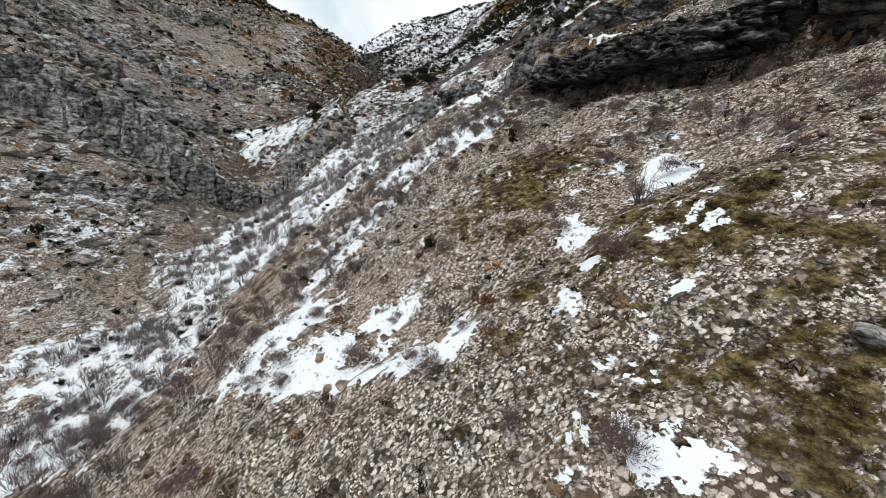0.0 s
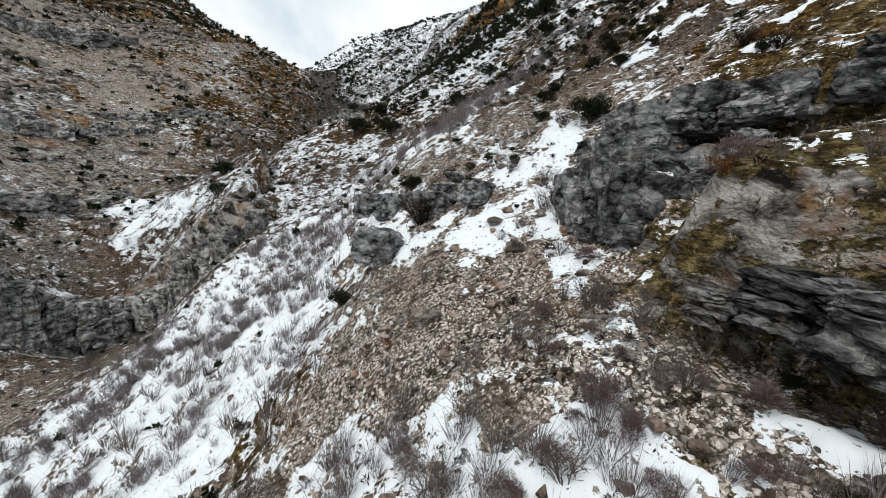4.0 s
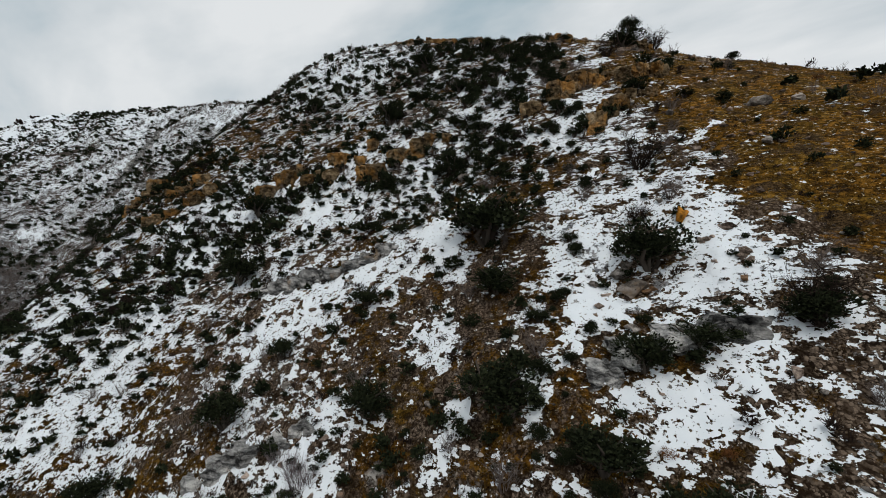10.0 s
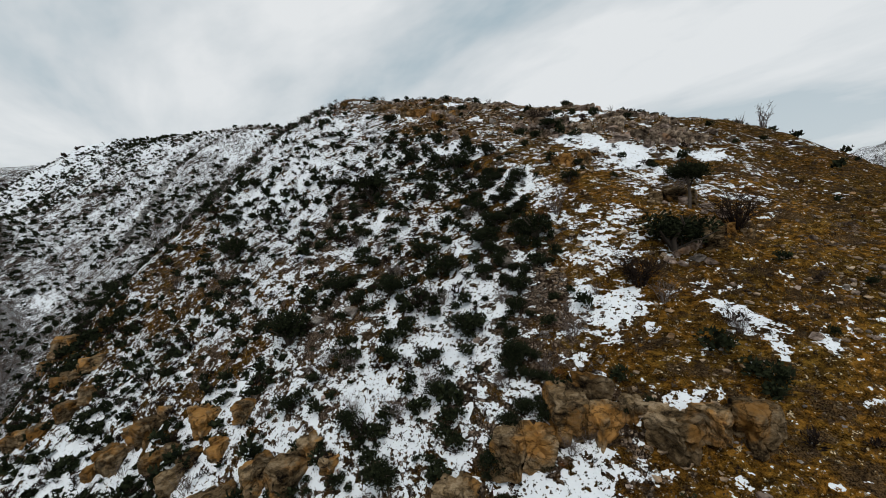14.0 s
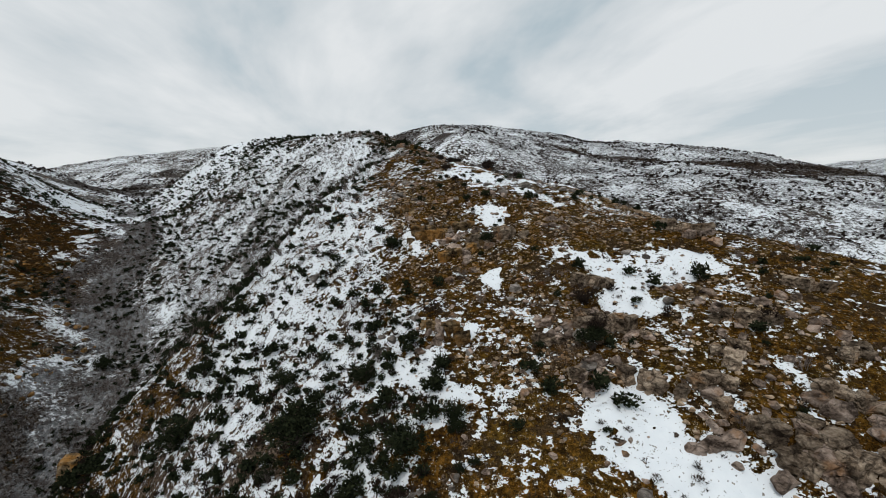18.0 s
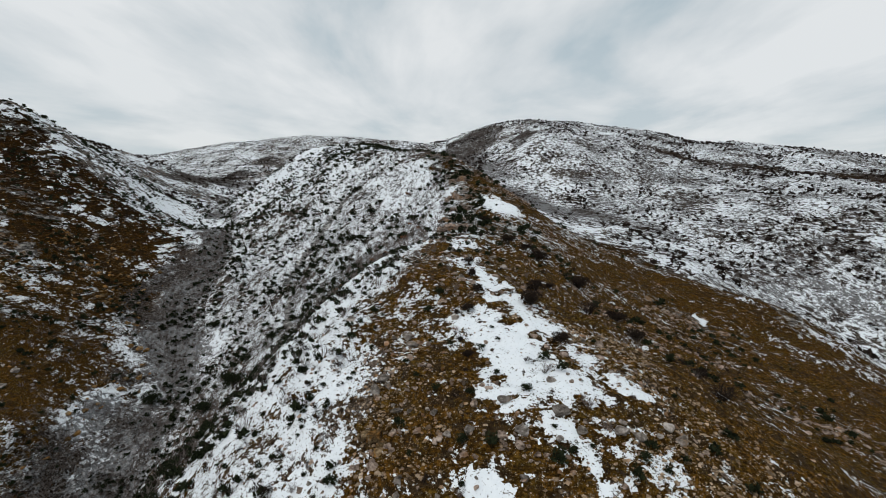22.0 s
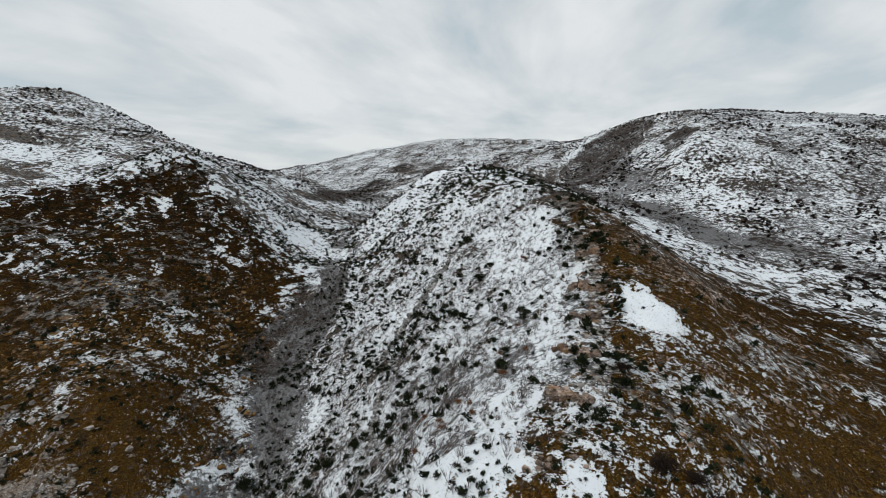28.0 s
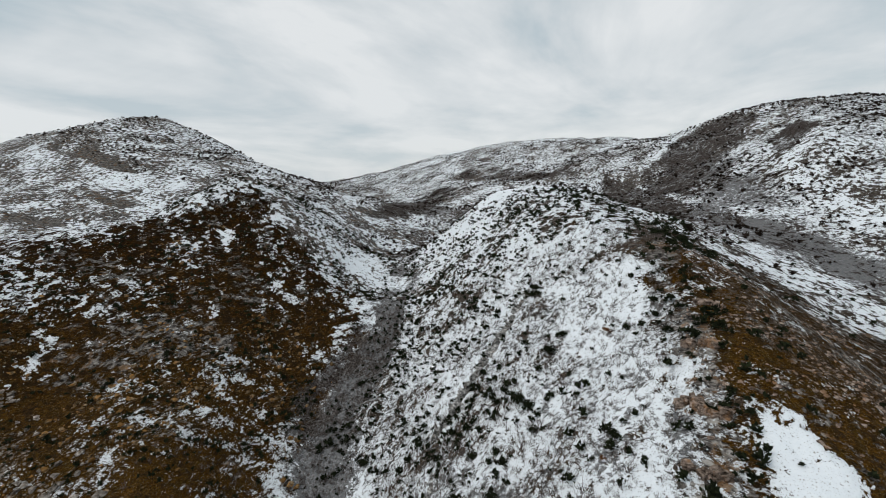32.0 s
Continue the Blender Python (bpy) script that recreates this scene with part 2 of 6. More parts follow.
    amount = m.math("ADD", m.math("ADD", snow, around(s0, 0.9)), m.math("ADD", m.math("MULTIPLY", around(s1, 1.0), m.math("MULTIPLY_ADD", far, 0.2, 2.6)), m.math("MULTIPLY", around(s2, 1.0), m.math("MULTIPLY_ADD", far, -0.9, 2.3))))
    peck = m.math("MULTIPLY", m.math("MULTIPLY", m.step(m.noise(at, 5.5, 3, 0.6), 0.56, 0.66), m.math("SUBTRACT", 1.0, m.step(snow, 0.85, 1.05))), m.math("MULTIPLY_ADD", far, -0.9, 1.1))
    smask = m.step(m.math("SUBTRACT", amount, peck), 0.585, 0.615)
    white = m.mix(m.noise(at, 1.7, 3), (0.645, 0.69, 0.735), (0.785, 0.815, 0.84))
    base = m.mix(smask, base, white)
    base = m.mix(m.math("MULTIPLY", bmask, 0.85), base, thick)
    bare = m.math("SUBTRACT", 1.0, m.math("MULTIPLY", smask, 0.9))
    relief = m.math("MULTIPLY_ADD", m.math("MULTIPLY_ADD", gap1, -0.6, m.math("MULTIPLY", g2, 0.9)), bare, m.math("MULTIPLY", smask, 0.5))
    m.bump(m.math("ADD", relief, m.math("MULTIPLY", m.math("MULTIPLY", beds, rmask), 1.6)), 1.0, 0.22)
    m.link(m.math("SUBTRACT", 0.97, m.math("MULTIPLY", smask, 0.35)), m.p.inputs["Roughness"])
    return m.done(base)


def snow_material():
    m = Nodes("old_snow", 0.6)
    at = m.place()
    a, b = m.noise(at, 1.3, 5), m.noise(at, 9, 4, 0.6)
    c = m.mix(a, (0.645, 0.69, 0.735), (0.785, 0.815, 0.84))
    specks = m.math("MAXIMUM", m.step(m.noise(m.place((0.85, 0.85, 1.5)), 2.2, 5, 0.66), 0.62, 0.65), m.step(m.noise(at, 5.5, 3, 0.6), 0.64, 0.67))
    c = m.mix(m.math("MULTIPLY", specks, 0.9), c, m.ramp(b, (0.4, (0.03, 0.024, 0.016)), (0.6, (0.20, 0.16, 0.12))))
    m.p.inputs["Subsurface Weight"].default_value = 0.0
    m.bump(m.math("ADD", m.math("MULTIPLY", a, 0.8), m.math("MULTIPLY", b, 0.25)), 0.6, 0.12)
    return m.done(c)


def stone_material(name, dark, mid, pale, stain, stain_at=0.55):
    m = Nodes(name, 0.9)
    info = m.add("ObjectInfo")
    island = m.add("NewGeometry")
    at = island.outputs["Position"]
    flat = m.add("Mapping", Scale=(0.8, 0.8, 1.5), Rotation=(0.25, -0.12, 0))
    m.link(at, flat.inputs[0])
    beds = m.noise(flat.outputs[0], 1.1, 8, 0.72, 0.2)
    drip = m.add("Mapping", Scale=(1.6, 1.6, 0.22))
    m.link(at, drip.inputs[0])
    c = m.ramp(beds, (0.38, dark), (0.5, mid), (0.62, pale))
    c = m.mix(m.math("MULTIPLY", m.step(m.noise(at, 0.5, 5, 0.6), stain_at, stain_at + 0.14), 0.75), c, stain)
    c = m.mix(m.math("MULTIPLY", m.step(m.noise(at, 7, 5, 0.7), 0.55, 0.72), 0.5), c, (0.05, 0.048, 0.044))
    c = m.mix(m.math("MULTIPLY", m.step(m.noise(drip.outputs[0], 1.0, 5, 0.6), 0.55, 0.66), 0.6), c, dark)
    sway = m.add("TexNoise", Scale=1.3, Detail=5, Roughness=0.65)
    m.link(at, sway.inputs["Vector"])
    bent = m.add("VectorMath")
    bent.operation, bent.inputs[1].default_value = "MULTIPLY_ADD", (1.3, 1.3, 1.3)
    m.link(sway.outputs["Color"], bent.inputs[0])
    m.link(flat.outputs[0], bent.inputs[2])
    net = m.add("TexVoronoi", Scale=0.8)
    net.feature = "DISTANCE_TO_EDGE"
    m.link(bent.outputs[0], net.inputs["Vector"])
    c = m.mix(m.math("MULTIPLY", m.math("SUBTRACT", 1.0, m.step(net.outputs["Distance"], 0.0, 0.03)), 0.6), c, dark)
    shade = m.math("MULTIPLY_ADD", m.math("FRACT", m.math("ADD", info.outputs["Random"], island.outputs["Random Per Island"])), 0.7, 0.62)
    bright = m.add("HueSaturation")
    m.link(c, bright.inputs["Color"])
    m.link(shade, bright.inputs["Value"])
    split = m.step(net.outputs["Distance"], 0.0, 0.05)
    m.bump(m.math("ADD", m.math("MULTIPLY_ADD", beds, 0.8, m.math("MULTIPLY", split, 0.35)), m.math("MULTIPLY_ADD", m.noise(at, 4, 6, 0.72), 0.7, m.math("MULTIPLY", m.cells(at, 2.2, "Distance"), -0.3))), 1.0, 0.22)
    return m.done(bright.outputs[0])


def plant_material(name, low, high, rough=0.75, grain=6.0):
    m = Nodes(name, rough)
    info, island = m.add("ObjectInfo"), m.add("NewGeometry")
    v = m.math("FRACT", m.math("ADD", info.outputs["Random"], m.math("MULTIPLY", island.outputs["Random Per Island"], 0.9)))
    k = m.math("ADD", m.math("MULTIPLY", v, 0.6), m.math("MULTIPLY", m.noise(m.place(), grain, 3), 0.45))
    return m.done(m.ramp(k, (0.15, low), (0.85, high)))


MAT_GROUND, MAT_SNOW = ground_material(), snow_material()
MAT_LIME = stone_material("grey_limestone", (0.022, 0.022, 0.022), (0.27, 0.265, 0.257), (0.56, 0.545, 0.52), (0.26, 0.18, 0.11), 0.58)
# limestone of the overhang: part of its shade is put into this darker colour
MAT_CLIFF = stone_material("shade_darkened_limestone", (0.008, 0.008, 0.008), (0.095, 0.094, 0.092), (0.30, 0.296, 0.29), (0.13, 0.095, 0.06), 0.57)
MAT_BLOCK = stone_material("blue_grey_limestone", (0.012, 0.012, 0.013), (0.165, 0.168, 0.172), (0.42, 0.42, 0.42), (0.15, 0.12, 0.085), 0.58)
MAT_OCHRE = stone_material("ochre_sandstone", (0.012, 0.009, 0.006), (0.155, 0.105, 0.055), (0.32, 0.24, 0.15), (0.34, 0.165, 0.042), 0.46)
MAT_PINK = stone_material("pinkish_stone", (0.05, 0.036, 0.028), (0.27, 0.205, 0.165), (0.46, 0.37, 0.31), (0.30, 0.16, 0.075), 0.52)
MAT_TAN = stone_material("tan_stone", (0.10, 0.07, 0.045), (0.36, 0.26, 0.17), (0.56, 0.45, 0.34), (0.36, 0.20, 0.09), 0.52)
MAT_BUFF = stone_material("buff_sandstone", (0.026, 0.019, 0.014), (0.20, 0.15, 0.108), (0.42, 0.34, 0.26), (0.24, 0.13, 0.06), 0.54)
MAT_ORANGE = stone_material("lichen_stone", (0.06, 0.04, 0.02), (0.26, 0.13, 0.035), (0.45, 0.22, 0.05), (0.48, 0.19, 0.02), 0.38)
MAT_STONE = stone_material("loose_stone", (0.08, 0.068, 0.058), (0.23, 0.20, 0.175), (0.46, 0.42, 0.385), (0.27, 0.18, 0.11), 0.58)
MAT_EVERGREEN = plant_material("juniper_needles", (0.004, 0.006, 0.004), (0.030, 0.036, 0.018))
MAT_BARK = plant_material("dark_bark", (0.03, 0.024, 0.02), (0.09, 0.075, 0.062), 0.9)
MAT_TWIG = plant_material("bare_twigs", (0.055, 0.042, 0.038), (0.19, 0.16, 0.145), 0.9)
MAT_RUST = plant_material("rust_brown_leaves", (0.045, 0.018, 0.008), (0.20, 0.085, 0.03))
MAT_CUSHION = plant_material("thorn_cushion", (0.020, 0.014, 0.011), (0.10, 0.075, 0.06), 0.95)
MAT_STRAW = plant_material("dry_grass", (0.028, 0.017, 0.005), (0.17, 0.115, 0.035), 0.9)
MAT_PLUM = plant_material("plum_brown_twigs", (0.040, 0.026, 0.025), (0.20, 0.145, 0.138), 0.95)
MAT_MAUVE = plant_material("mauve_grey_twigs", (0.075, 0.060, 0.062), (0.24, 0.205, 0.21), 0.95)
MAT_DARKTWIG = plant_material("dark_brown_twigs", (0.006, 0.0045, 0.004), (0.040, 0.029, 0.023), 0.95)

# ---- the lie of the land: break lines in plan (x, y, z), in metres ----
CREEK = [(-46, -60, -46), (-44, 10, -29), (-40, 46, -21), (-40, 70, -14), (-42, 93, -8), (-33, 150, 10), (-25, 195, 23), (-30, 233, 35),
         (-63, 283, 50), (-62, 308, 62), (-89, 380, 72), (-132, 457, 77), (-170, 540, 84)]
SCREE = [(-26, 44, -17.7), (-25, 54, -13.7), (-7.2, 26.7, -8.2), (-6.4, 39, -3.6), (0.8, 19.6, -4.8), (1.9, 13, -5.5), (5.5, 18.2, -2.2),
         (8.9, 20, 0.8), (-12, -20, -22), (12, -10, -8), (9.6, 16.6, 0.8), (8.5, 13, -0.2), (8.5, 20.1, 0.9), (7, 40, 6), (9.1, 47, 10.5), (10.6, 46.3, 11.2), (8.2, 50.4, 11.2), (9.7, 48.5, 11.6), (11.6, 37.9, 10.4), (10, 33.9, 5.3), (12, 31, 5.6), (8.3, 38, 6.1), (6.3, 42, 6.6)]
GULLY_SIDE = [(-4.2, 62, 4.3), (2.7, 54.4, 7.8), (-9.1, 81.6, 6), (-21.5, 84, 0.5), (-10.6, 96.6, 11.6), (1.2, 76.7, 15), (5.8, 64.2, 13.2), (-20, 110, 16), (8.2, 90.5, 21.3), (-30, 97, 6.4),
              (9.6, 96, 24.6), (18, 132, 46), (28, 139.6, 59)]
UPPER_SLOPE = [(9.7, 67, 17), (13.2, 62, 17.6), (16.6, 70, 22.5), (19, 63, 23), (17.4, 91, 30), (26, 76, 33), (26.9, 65.3, 30.3), (30, 72.5, 35),
               (30.7, 82, 38), (27.8, 92, 39), (36, 102, 49), (30, 112, 48.5), (47, 80, 50), (45, 90, 53.5), (44.8, 91.2, 54.5), (19.7, 75.9, 25.8), (29.9, 99.8, 42.4), (44, 103.7, 56.5), (46, 106, 59.5),
               (12, 50.5, 15.5), (25, 40, 20), (45, 40, 33), (60, 55, 46), (40, 0, 14), (80, 20, 36)]
CREST = [(67.7, 84.5, 60.5), (63, 88.4, 61), (60.5, 92, 63.2), (81, 96, 68.5), (100, 117, 77.5), (103, 125, 76), (104, 109, 74.5), (125, 100, 60), (57.3, 104, 67), (60.8, 102, 68), (68.8, 106, 71), (51.3, 116, 68), (59, 119, 74),
         (66, 129.3, 80.5), (82, 123.3, 80.6), (79, 128.3, 81.6), (77, 118.8, 77.8), (70, 141, 86.2), (80, 138, 84.8), (76, 115.5, 76.8), (55, 171, 90.5), (63, 150, 87), (64, 166, 91.4), (71.5, 193, 94), (72, 215, 95), (67, 241, 97.5), (71, 270, 107), (49, 276, 97),
         (56, 310, 117.5), (35, 332, 119), (46, 333, 120), (25, 352, 122)]
EAST_SIDE = [(93.6, 184, 82.3), (89, 206, 89), (121, 204, 71.5), (108, 150, 76), (140, 120, 60), (115, 60, 44), (95, 227, 89.5), (108, 278, 87), (113, 244, 84.5), (134, 220, 71.5), (123, 254, 81), (166, 226, 68), (163, 257, 67.5), (160, 285, 66),
             (100, 338, 94), (90, 362, 97), (77, 394, 103.5), (136, 368, 77), (192, 323, 63), (150, 190, 64), (225, 260, 30), (263, 310, 33), (230, 140, 15)]
HILL_WEST = [(42, 181, 82.6), (36, 162, 73.5), (45, 157, 81.5), (23, 148, 59.5), (31, 249.6, 79), (29.5, 246, 77.5), (4.8, 272, 70), (12.7, 247, 65), (-1.2, 212, 42), (-3, 282, 70), (14, 313, 95.5), (15, 324, 101.5), (21, 306, 100.3), (-36, 318, 68.5),
             (-45, 412, 113), (-51, 441, 125), (-73, 432, 108), (-14, 405, 125), (-25, 436, 130), (8, 353, 118), (-8, 470, 129), (-101, 352, 79), (16, 324, 101), (8, 200, 45), (0, 165, 36), (20, 225, 63), (-75, 405, 92)]
CANYON_WALL = [(-53, 76, -5), (-73, 97.5, 12), (-78.5, 94, 15), (-40, 101, 1.5), (-45, 130, 10), (-42, 145, 17), (-48, 154, 19.5), (-51, 140, 19), (-84, 147, 31), (-102, 184, 52),
               (-41, 198, 42), (-49, 209, 48), (-75, 228, 61.5), (-76, 248, 56.5), (-110, 50, 24), (-100, 0, 5), (-150, 80, 55), (-160, 150, 75)]
LEFT_SPUR = [(-138, 233, 73.5), (-163.5, 283, 99.5), (-145, 313, 98.5), (-173, 324, 113.5), (-186, 337, 124), (-200, 357, 149), (-232, 296, 124), (-191, 405, 127), (-163, 420, 100),
             (-209, 388, 142), (-262, 336, 125), (-153, 341, 111.5), (-138, 374, 98), (-127, 266, 85), (-240, 220, 110), (-320, 230, 120), (-300, 100, 100), (-260, 0, 70)]
LEFT_PEAK = [(-729, 388, 218), (-698, 452, 236), (-657, 522, 252), (-628, 555, 249), (-507, 560, 196), (-372, 524, 159), (-274, 499, 139),
             (-900, 800, 150), (-560, 760, 110), (-310, 325, 115), (-420, 330, 140), (-280, 370, 124), (-560, 300, 150), (-820, 330, 190)]
FAR_VALLEY = [(-192, 518, 97), (-215, 634, 100), (-360, 699, 98), (-250, 720, 106), (-100, 720, 106), (40, 720, 118), (-60, 590, 92), (60, 560, 98), (121, 468, 92)]
FAR_RANGE = [(-958, 1246, 126), (-647, 1196, 172), (-486, 1244, 206), (-240, 1277, 222), (-51, 1283, 208), (-145, 1600, 150), (-600, 1600, 90), (-1250, 1350, 80)]
RIGHT_HILL = [(37, 1095, 186), (100, 967, 196), (148, 907, 209), (223, 922, 215), (286, 935, 213), (388, 885, 187), (450, 760, 172), (604, 730, 158), (760, 680, 122),
              (167, 623, 157), (403, 617, 131), (224, 540, 104), (250, 1250, 140), (600, 1100, 100), (291, 388, 71), (420, 420, 92), (650, 400, 66), (360, 200, 15)]
RIM = [(-1600, 200, 100), (-1500, 1500, 80), (-500, 1800, 60), (500, 1800, 60), (1500, 1500, 60), (1600, 300, 20), (1300, -700, -60), (0, -900, -160), (-1300, -700, 40)]
# cliff steps: plan line, height of the step; ground rises on the line's right-hand side
CLIFF_EAST = [(60, -14), (38, -2), (24, 13), (16, 21.3), (12.6, 26.9), (11.1, 30.6), (10.0, 34.4), (8.8, 38.4), (6.6, 42.6), (5.6, 44)]
CLIFF_UPPER = [(34, 24), (24, 34), (18, 40), (13.6, 44.6), (11.4, 47.8), (10.4, 49.7), (9.0, 51.4), (7.9, 52.6)]
CLIFF_SLAB = [(7.6, 44.5), (7.3, 47), (7.0, 49), (6.8, 51.5), (6.8, 53.8)]
CLIFF_WEST = [(-8, 101), (-12, 92), (-21, 85), (-37, 90), (-54, 77), (-82, 60), (-120, 40)]


def noise_grid(seed):
    return np.random.default_rng(seed).random((256, 256)).astype(np.float32)


LATTICE = [noise_grid(s) for s in range(6)]


def vnoise(x, y, seed=0):
    """Smooth lattice noise, -1 to 1, for arrays."""
    x0, y0 = np.floor(x), np.floor(y)
    fx, fy = x - x0, y - y0
    fx, fy = fx * fx * fx * (fx * (fx * 6 - 15) + 10), fy * fy * fy * (fy * (fy * 6 - 15) + 10)
    i, j, g = x0.astype(np.int64) % 256, y0.astype(np.int64) % 256, LATTICE[seed % 6]
    i1, j1 = (i + 1) % 256, (j + 1) % 256
    top = g[i, j] * (1 - fx) + g[i1, j] * fx
    low = g[i, j1] * (1 - fx) + g[i1, j1] * fx
    return (top * (1 - fy) + low * fy) * 2 - 1


def fbm(x, y, size, octaves=4, seed=0, gain=0.5):
    x, y = np.asarray(x, float), np.asarray(y, float)
    total, amp, norm = 0.0, 1.0, 0.0
    for k in range(octaves):
        a = 0.6 + 1.1 * k
        u = (x * math.cos(a) - y * math.sin(a)) / size + 17.3 * k + 5.1 * seed
        v = (x * math.sin(a) + y * math.cos(a)) / size + 9.7 * k + 3.3 * seed
        total = total + amp * vnoise(u, v, seed + k)
        norm, amp, size = norm + amp, amp * gain, size * 0.5
    return total / norm * 1.6


def smooth(a, b, v):
    t = np.clip((v - a) / (b - a), 0, 1)
    return t * t * (3 - 2 * t)


def line_distance(x, y, line):
    """Signed distance to a plan line (right-hand side positive) and the way along it, 0 to 1."""
    best, side, along = np.full(np.shape(x), 1e9), np.zeros(np.shape(x)), np.zeros(np.shape(x))
    n = len(line) - 1
    for k in range(n):
        (ax, ay), (bx, by) = line[k][:2], line[k + 1][:2]
        dx, dy = bx - ax, by - ay
        t = np.clip(((x - ax) * dx + (y - ay) * dy) / (dx * dx + dy * dy), 0, 1)
        d = np.hypot(x - ax - t * dx, y - ay - t * dy)
        near = d < best
        best = np.where(near, d, best)
        side = np.where(near, np.sign((x - ax) * dy - (y - ay) * dx), side)
        along = np.where(near, (k + t) / n, along)
    return best * side, along


def cliffs(x, y):
    wob = fbm(x, y, 9, 3, 2) * 1.6
    d, s = line_distance(x, y, CLIFF_EAST)
    long = smooth(0.0, 0.12, s) * smooth(1.0, 0.9 - 0.25 * smooth(3, 12, d), s)
    z = 3.3 * long * (smooth(1.9, 2.7, d) - smooth(5, 24, d)) - 1.3 * long * smooth(-1.0, 1.6, d) * smooth(2.7, 2.0, d)
    d, s = line_distance(x, y, CLIFF_UPPER)
    z = z + 3.0 * smooth(0.0, 0.2, s) * smooth(1.0, 0.93 - 0.40 * smooth(1.5, 8, d), s) * (smooth(1.0, 1.9, d) - smooth(4, 18, d))
    d, s = line_distance(x, y, CLIFF_SLAB)
    z = z + 2.6 * smooth(0.0, 0.6, s) * smooth(1.0, 0.9 - 0.5 * smooth(1.2, 5, d), s) * (smooth(0.5, 1.2, d) - smooth(2.5, 7, d))
    d, s = line_distance(x, y, CLIFF_WEST)
    up = 7.5 * smooth(0.18, 0.42, s) * smooth(1.0, 0.8, s)
    return z + up * (smooth(0.8, 2.6, d + 0.3 * wob) - smooth(3, 40, d))


def spline_weights():
    pts = np.array(CREEK + SCREE + GULLY_SIDE + UPPER_SLOPE + CREST + EAST_SIDE + HILL_WEST + CANYON_WALL + LEFT_SPUR + LEFT_PEAK + FAR_VALLEY + FAR_RANGE + RIGHT_HILL + RIM, float)
    p, z = pts[:, :2] / 100, pts[:, 2] - cliffs(pts[:, 0], pts[:, 1])
    r = np.hypot(p[:, None, 0] - p[None, :, 0], p[:, None, 1] - p[None, :, 1])
    n = len(p)
    a = np.zeros((n + 3, n + 3))
    a[:n, :n] = np.where(r > 0, r * r * np.log(np.maximum(r, 1e-9)), 0)
    give = 0.0004 + 0.00002 * np.hypot(p[:, 0] - 0.3, p[:, 1] - 1.0)
    a[:n, :n] += np.diag(give)
    a[:n, n], a[:n, n + 1:] = 1, p
    a[n, :n], a[n + 1:, :n] = 1, p.T
    return p, np.linalg.solve(a, np.concatenate([z, np.zeros(3)]))


SPLINE = spline_weights()


def base_height(x, y):
    """The smooth land: a spline through the break lines."""
    p, w = SPLINE
    x, y = np.asarray(x, float), np.asarray(y, float)
    u, v = x.ravel() / 100, y.ravel() / 100
    z = w[-3] + w[-2] * u + w[-1] * v
    for k in range(len(p)):
        r2 = (u - p[k, 0]) ** 2 + (v - p[k, 1]) ** 2
        z = z + w[k] * 0.5 * r2 * np.log(np.maximum(r2, 1e-12))
    return z.reshape(x.shape)


# ---- what covers the ground ----
BROWN_EDGE = [(-20, 4), (4, 40), (14, 52), (25, 59), (35, 66), (42, 74), (47, 84), (54, 96), (60, 112), (57, 127), (57, 138), (56, 155), (57, 178), (60, 193),
              (64, 205), (65.5, 222), (64.5, 243), (63, 268), (56, 296), (58, 345), (60, 480)]
SPUR_BACK = [(-420, 200), (-300, 250), (-236, 296), (-205, 322), (-189, 342), (-180, 365), (-150, 400), (-110, 440), (-60, 500)]
GULLY_STRIPS = [([(-34, 8), (-25, 22), (-28, 43), (-22, 64), (-13, 74), (-6, 86)], 8.0, 0.62),
    ([(6, 39), (-3, 38.5), (-7, 31), (-14, 23), (-24, 10)], 4.3, 0.58),
    ([(-24, 69), (-13, 82), (-2, 82), (4, 77.5), (12, 81), (18, 92)], 1.7, 0.5),
    ([(6, 57), (5, 52), (6, 47)], 1.0, 0.6),
    ([(-8, 60), (-2, 66), (3, 71.5)], 1.6, 0.5),
    ([(26, 66), (18, 72), (14, 76)], 1.8, 0.45)]
# stretches of the slope in plan: whole snow, snow among twigs, bare scree, turf, moss and thicket
SNOW_FOOT = [[(-3.3, 18.4), (-2.8, 20.1), (-1.4, 19.3), (-0.3, 17.8), (-0.9, 16.6), (0.3, 15.1), (1.1, 15.3), (0.7, 12.5), (-2.2, 14)],
    [(5.5, 18.4), (6.3, 17.7), (5.9, 15.6), (5.3, 15.2), (4.9, 15.8)],
    [(8.7, 21.4), (9.3, 21.1), (9.1, 20.3), (8.5, 20.6)],
    [(9.7, 20.3), (10.6, 19.5), (10.7, 18.1), (10.2, 17.3), (9.4, 17.6), (7.8, 17.3), (9, 18.8)],
    [(6.8, 17.9), (7.7, 17.4), (7, 17.2)],
    [(8.1, 13.6), (8.4, 13.4), (8.4, 12.7), (8.1, 13.2)],
    [(7.9, 12.3), (8.3, 12.1), (8.2, 11.8), (7.9, 11.8)],
    [(5.1, 14.6), (5.4, 13.9), (5.1, 13.1), (4.8, 13.4)],
    [(4.1, 13.4), (4.6, 13.1), (4.6, 12.2), (4.3, 11.5), (3.8, 11.8)]]
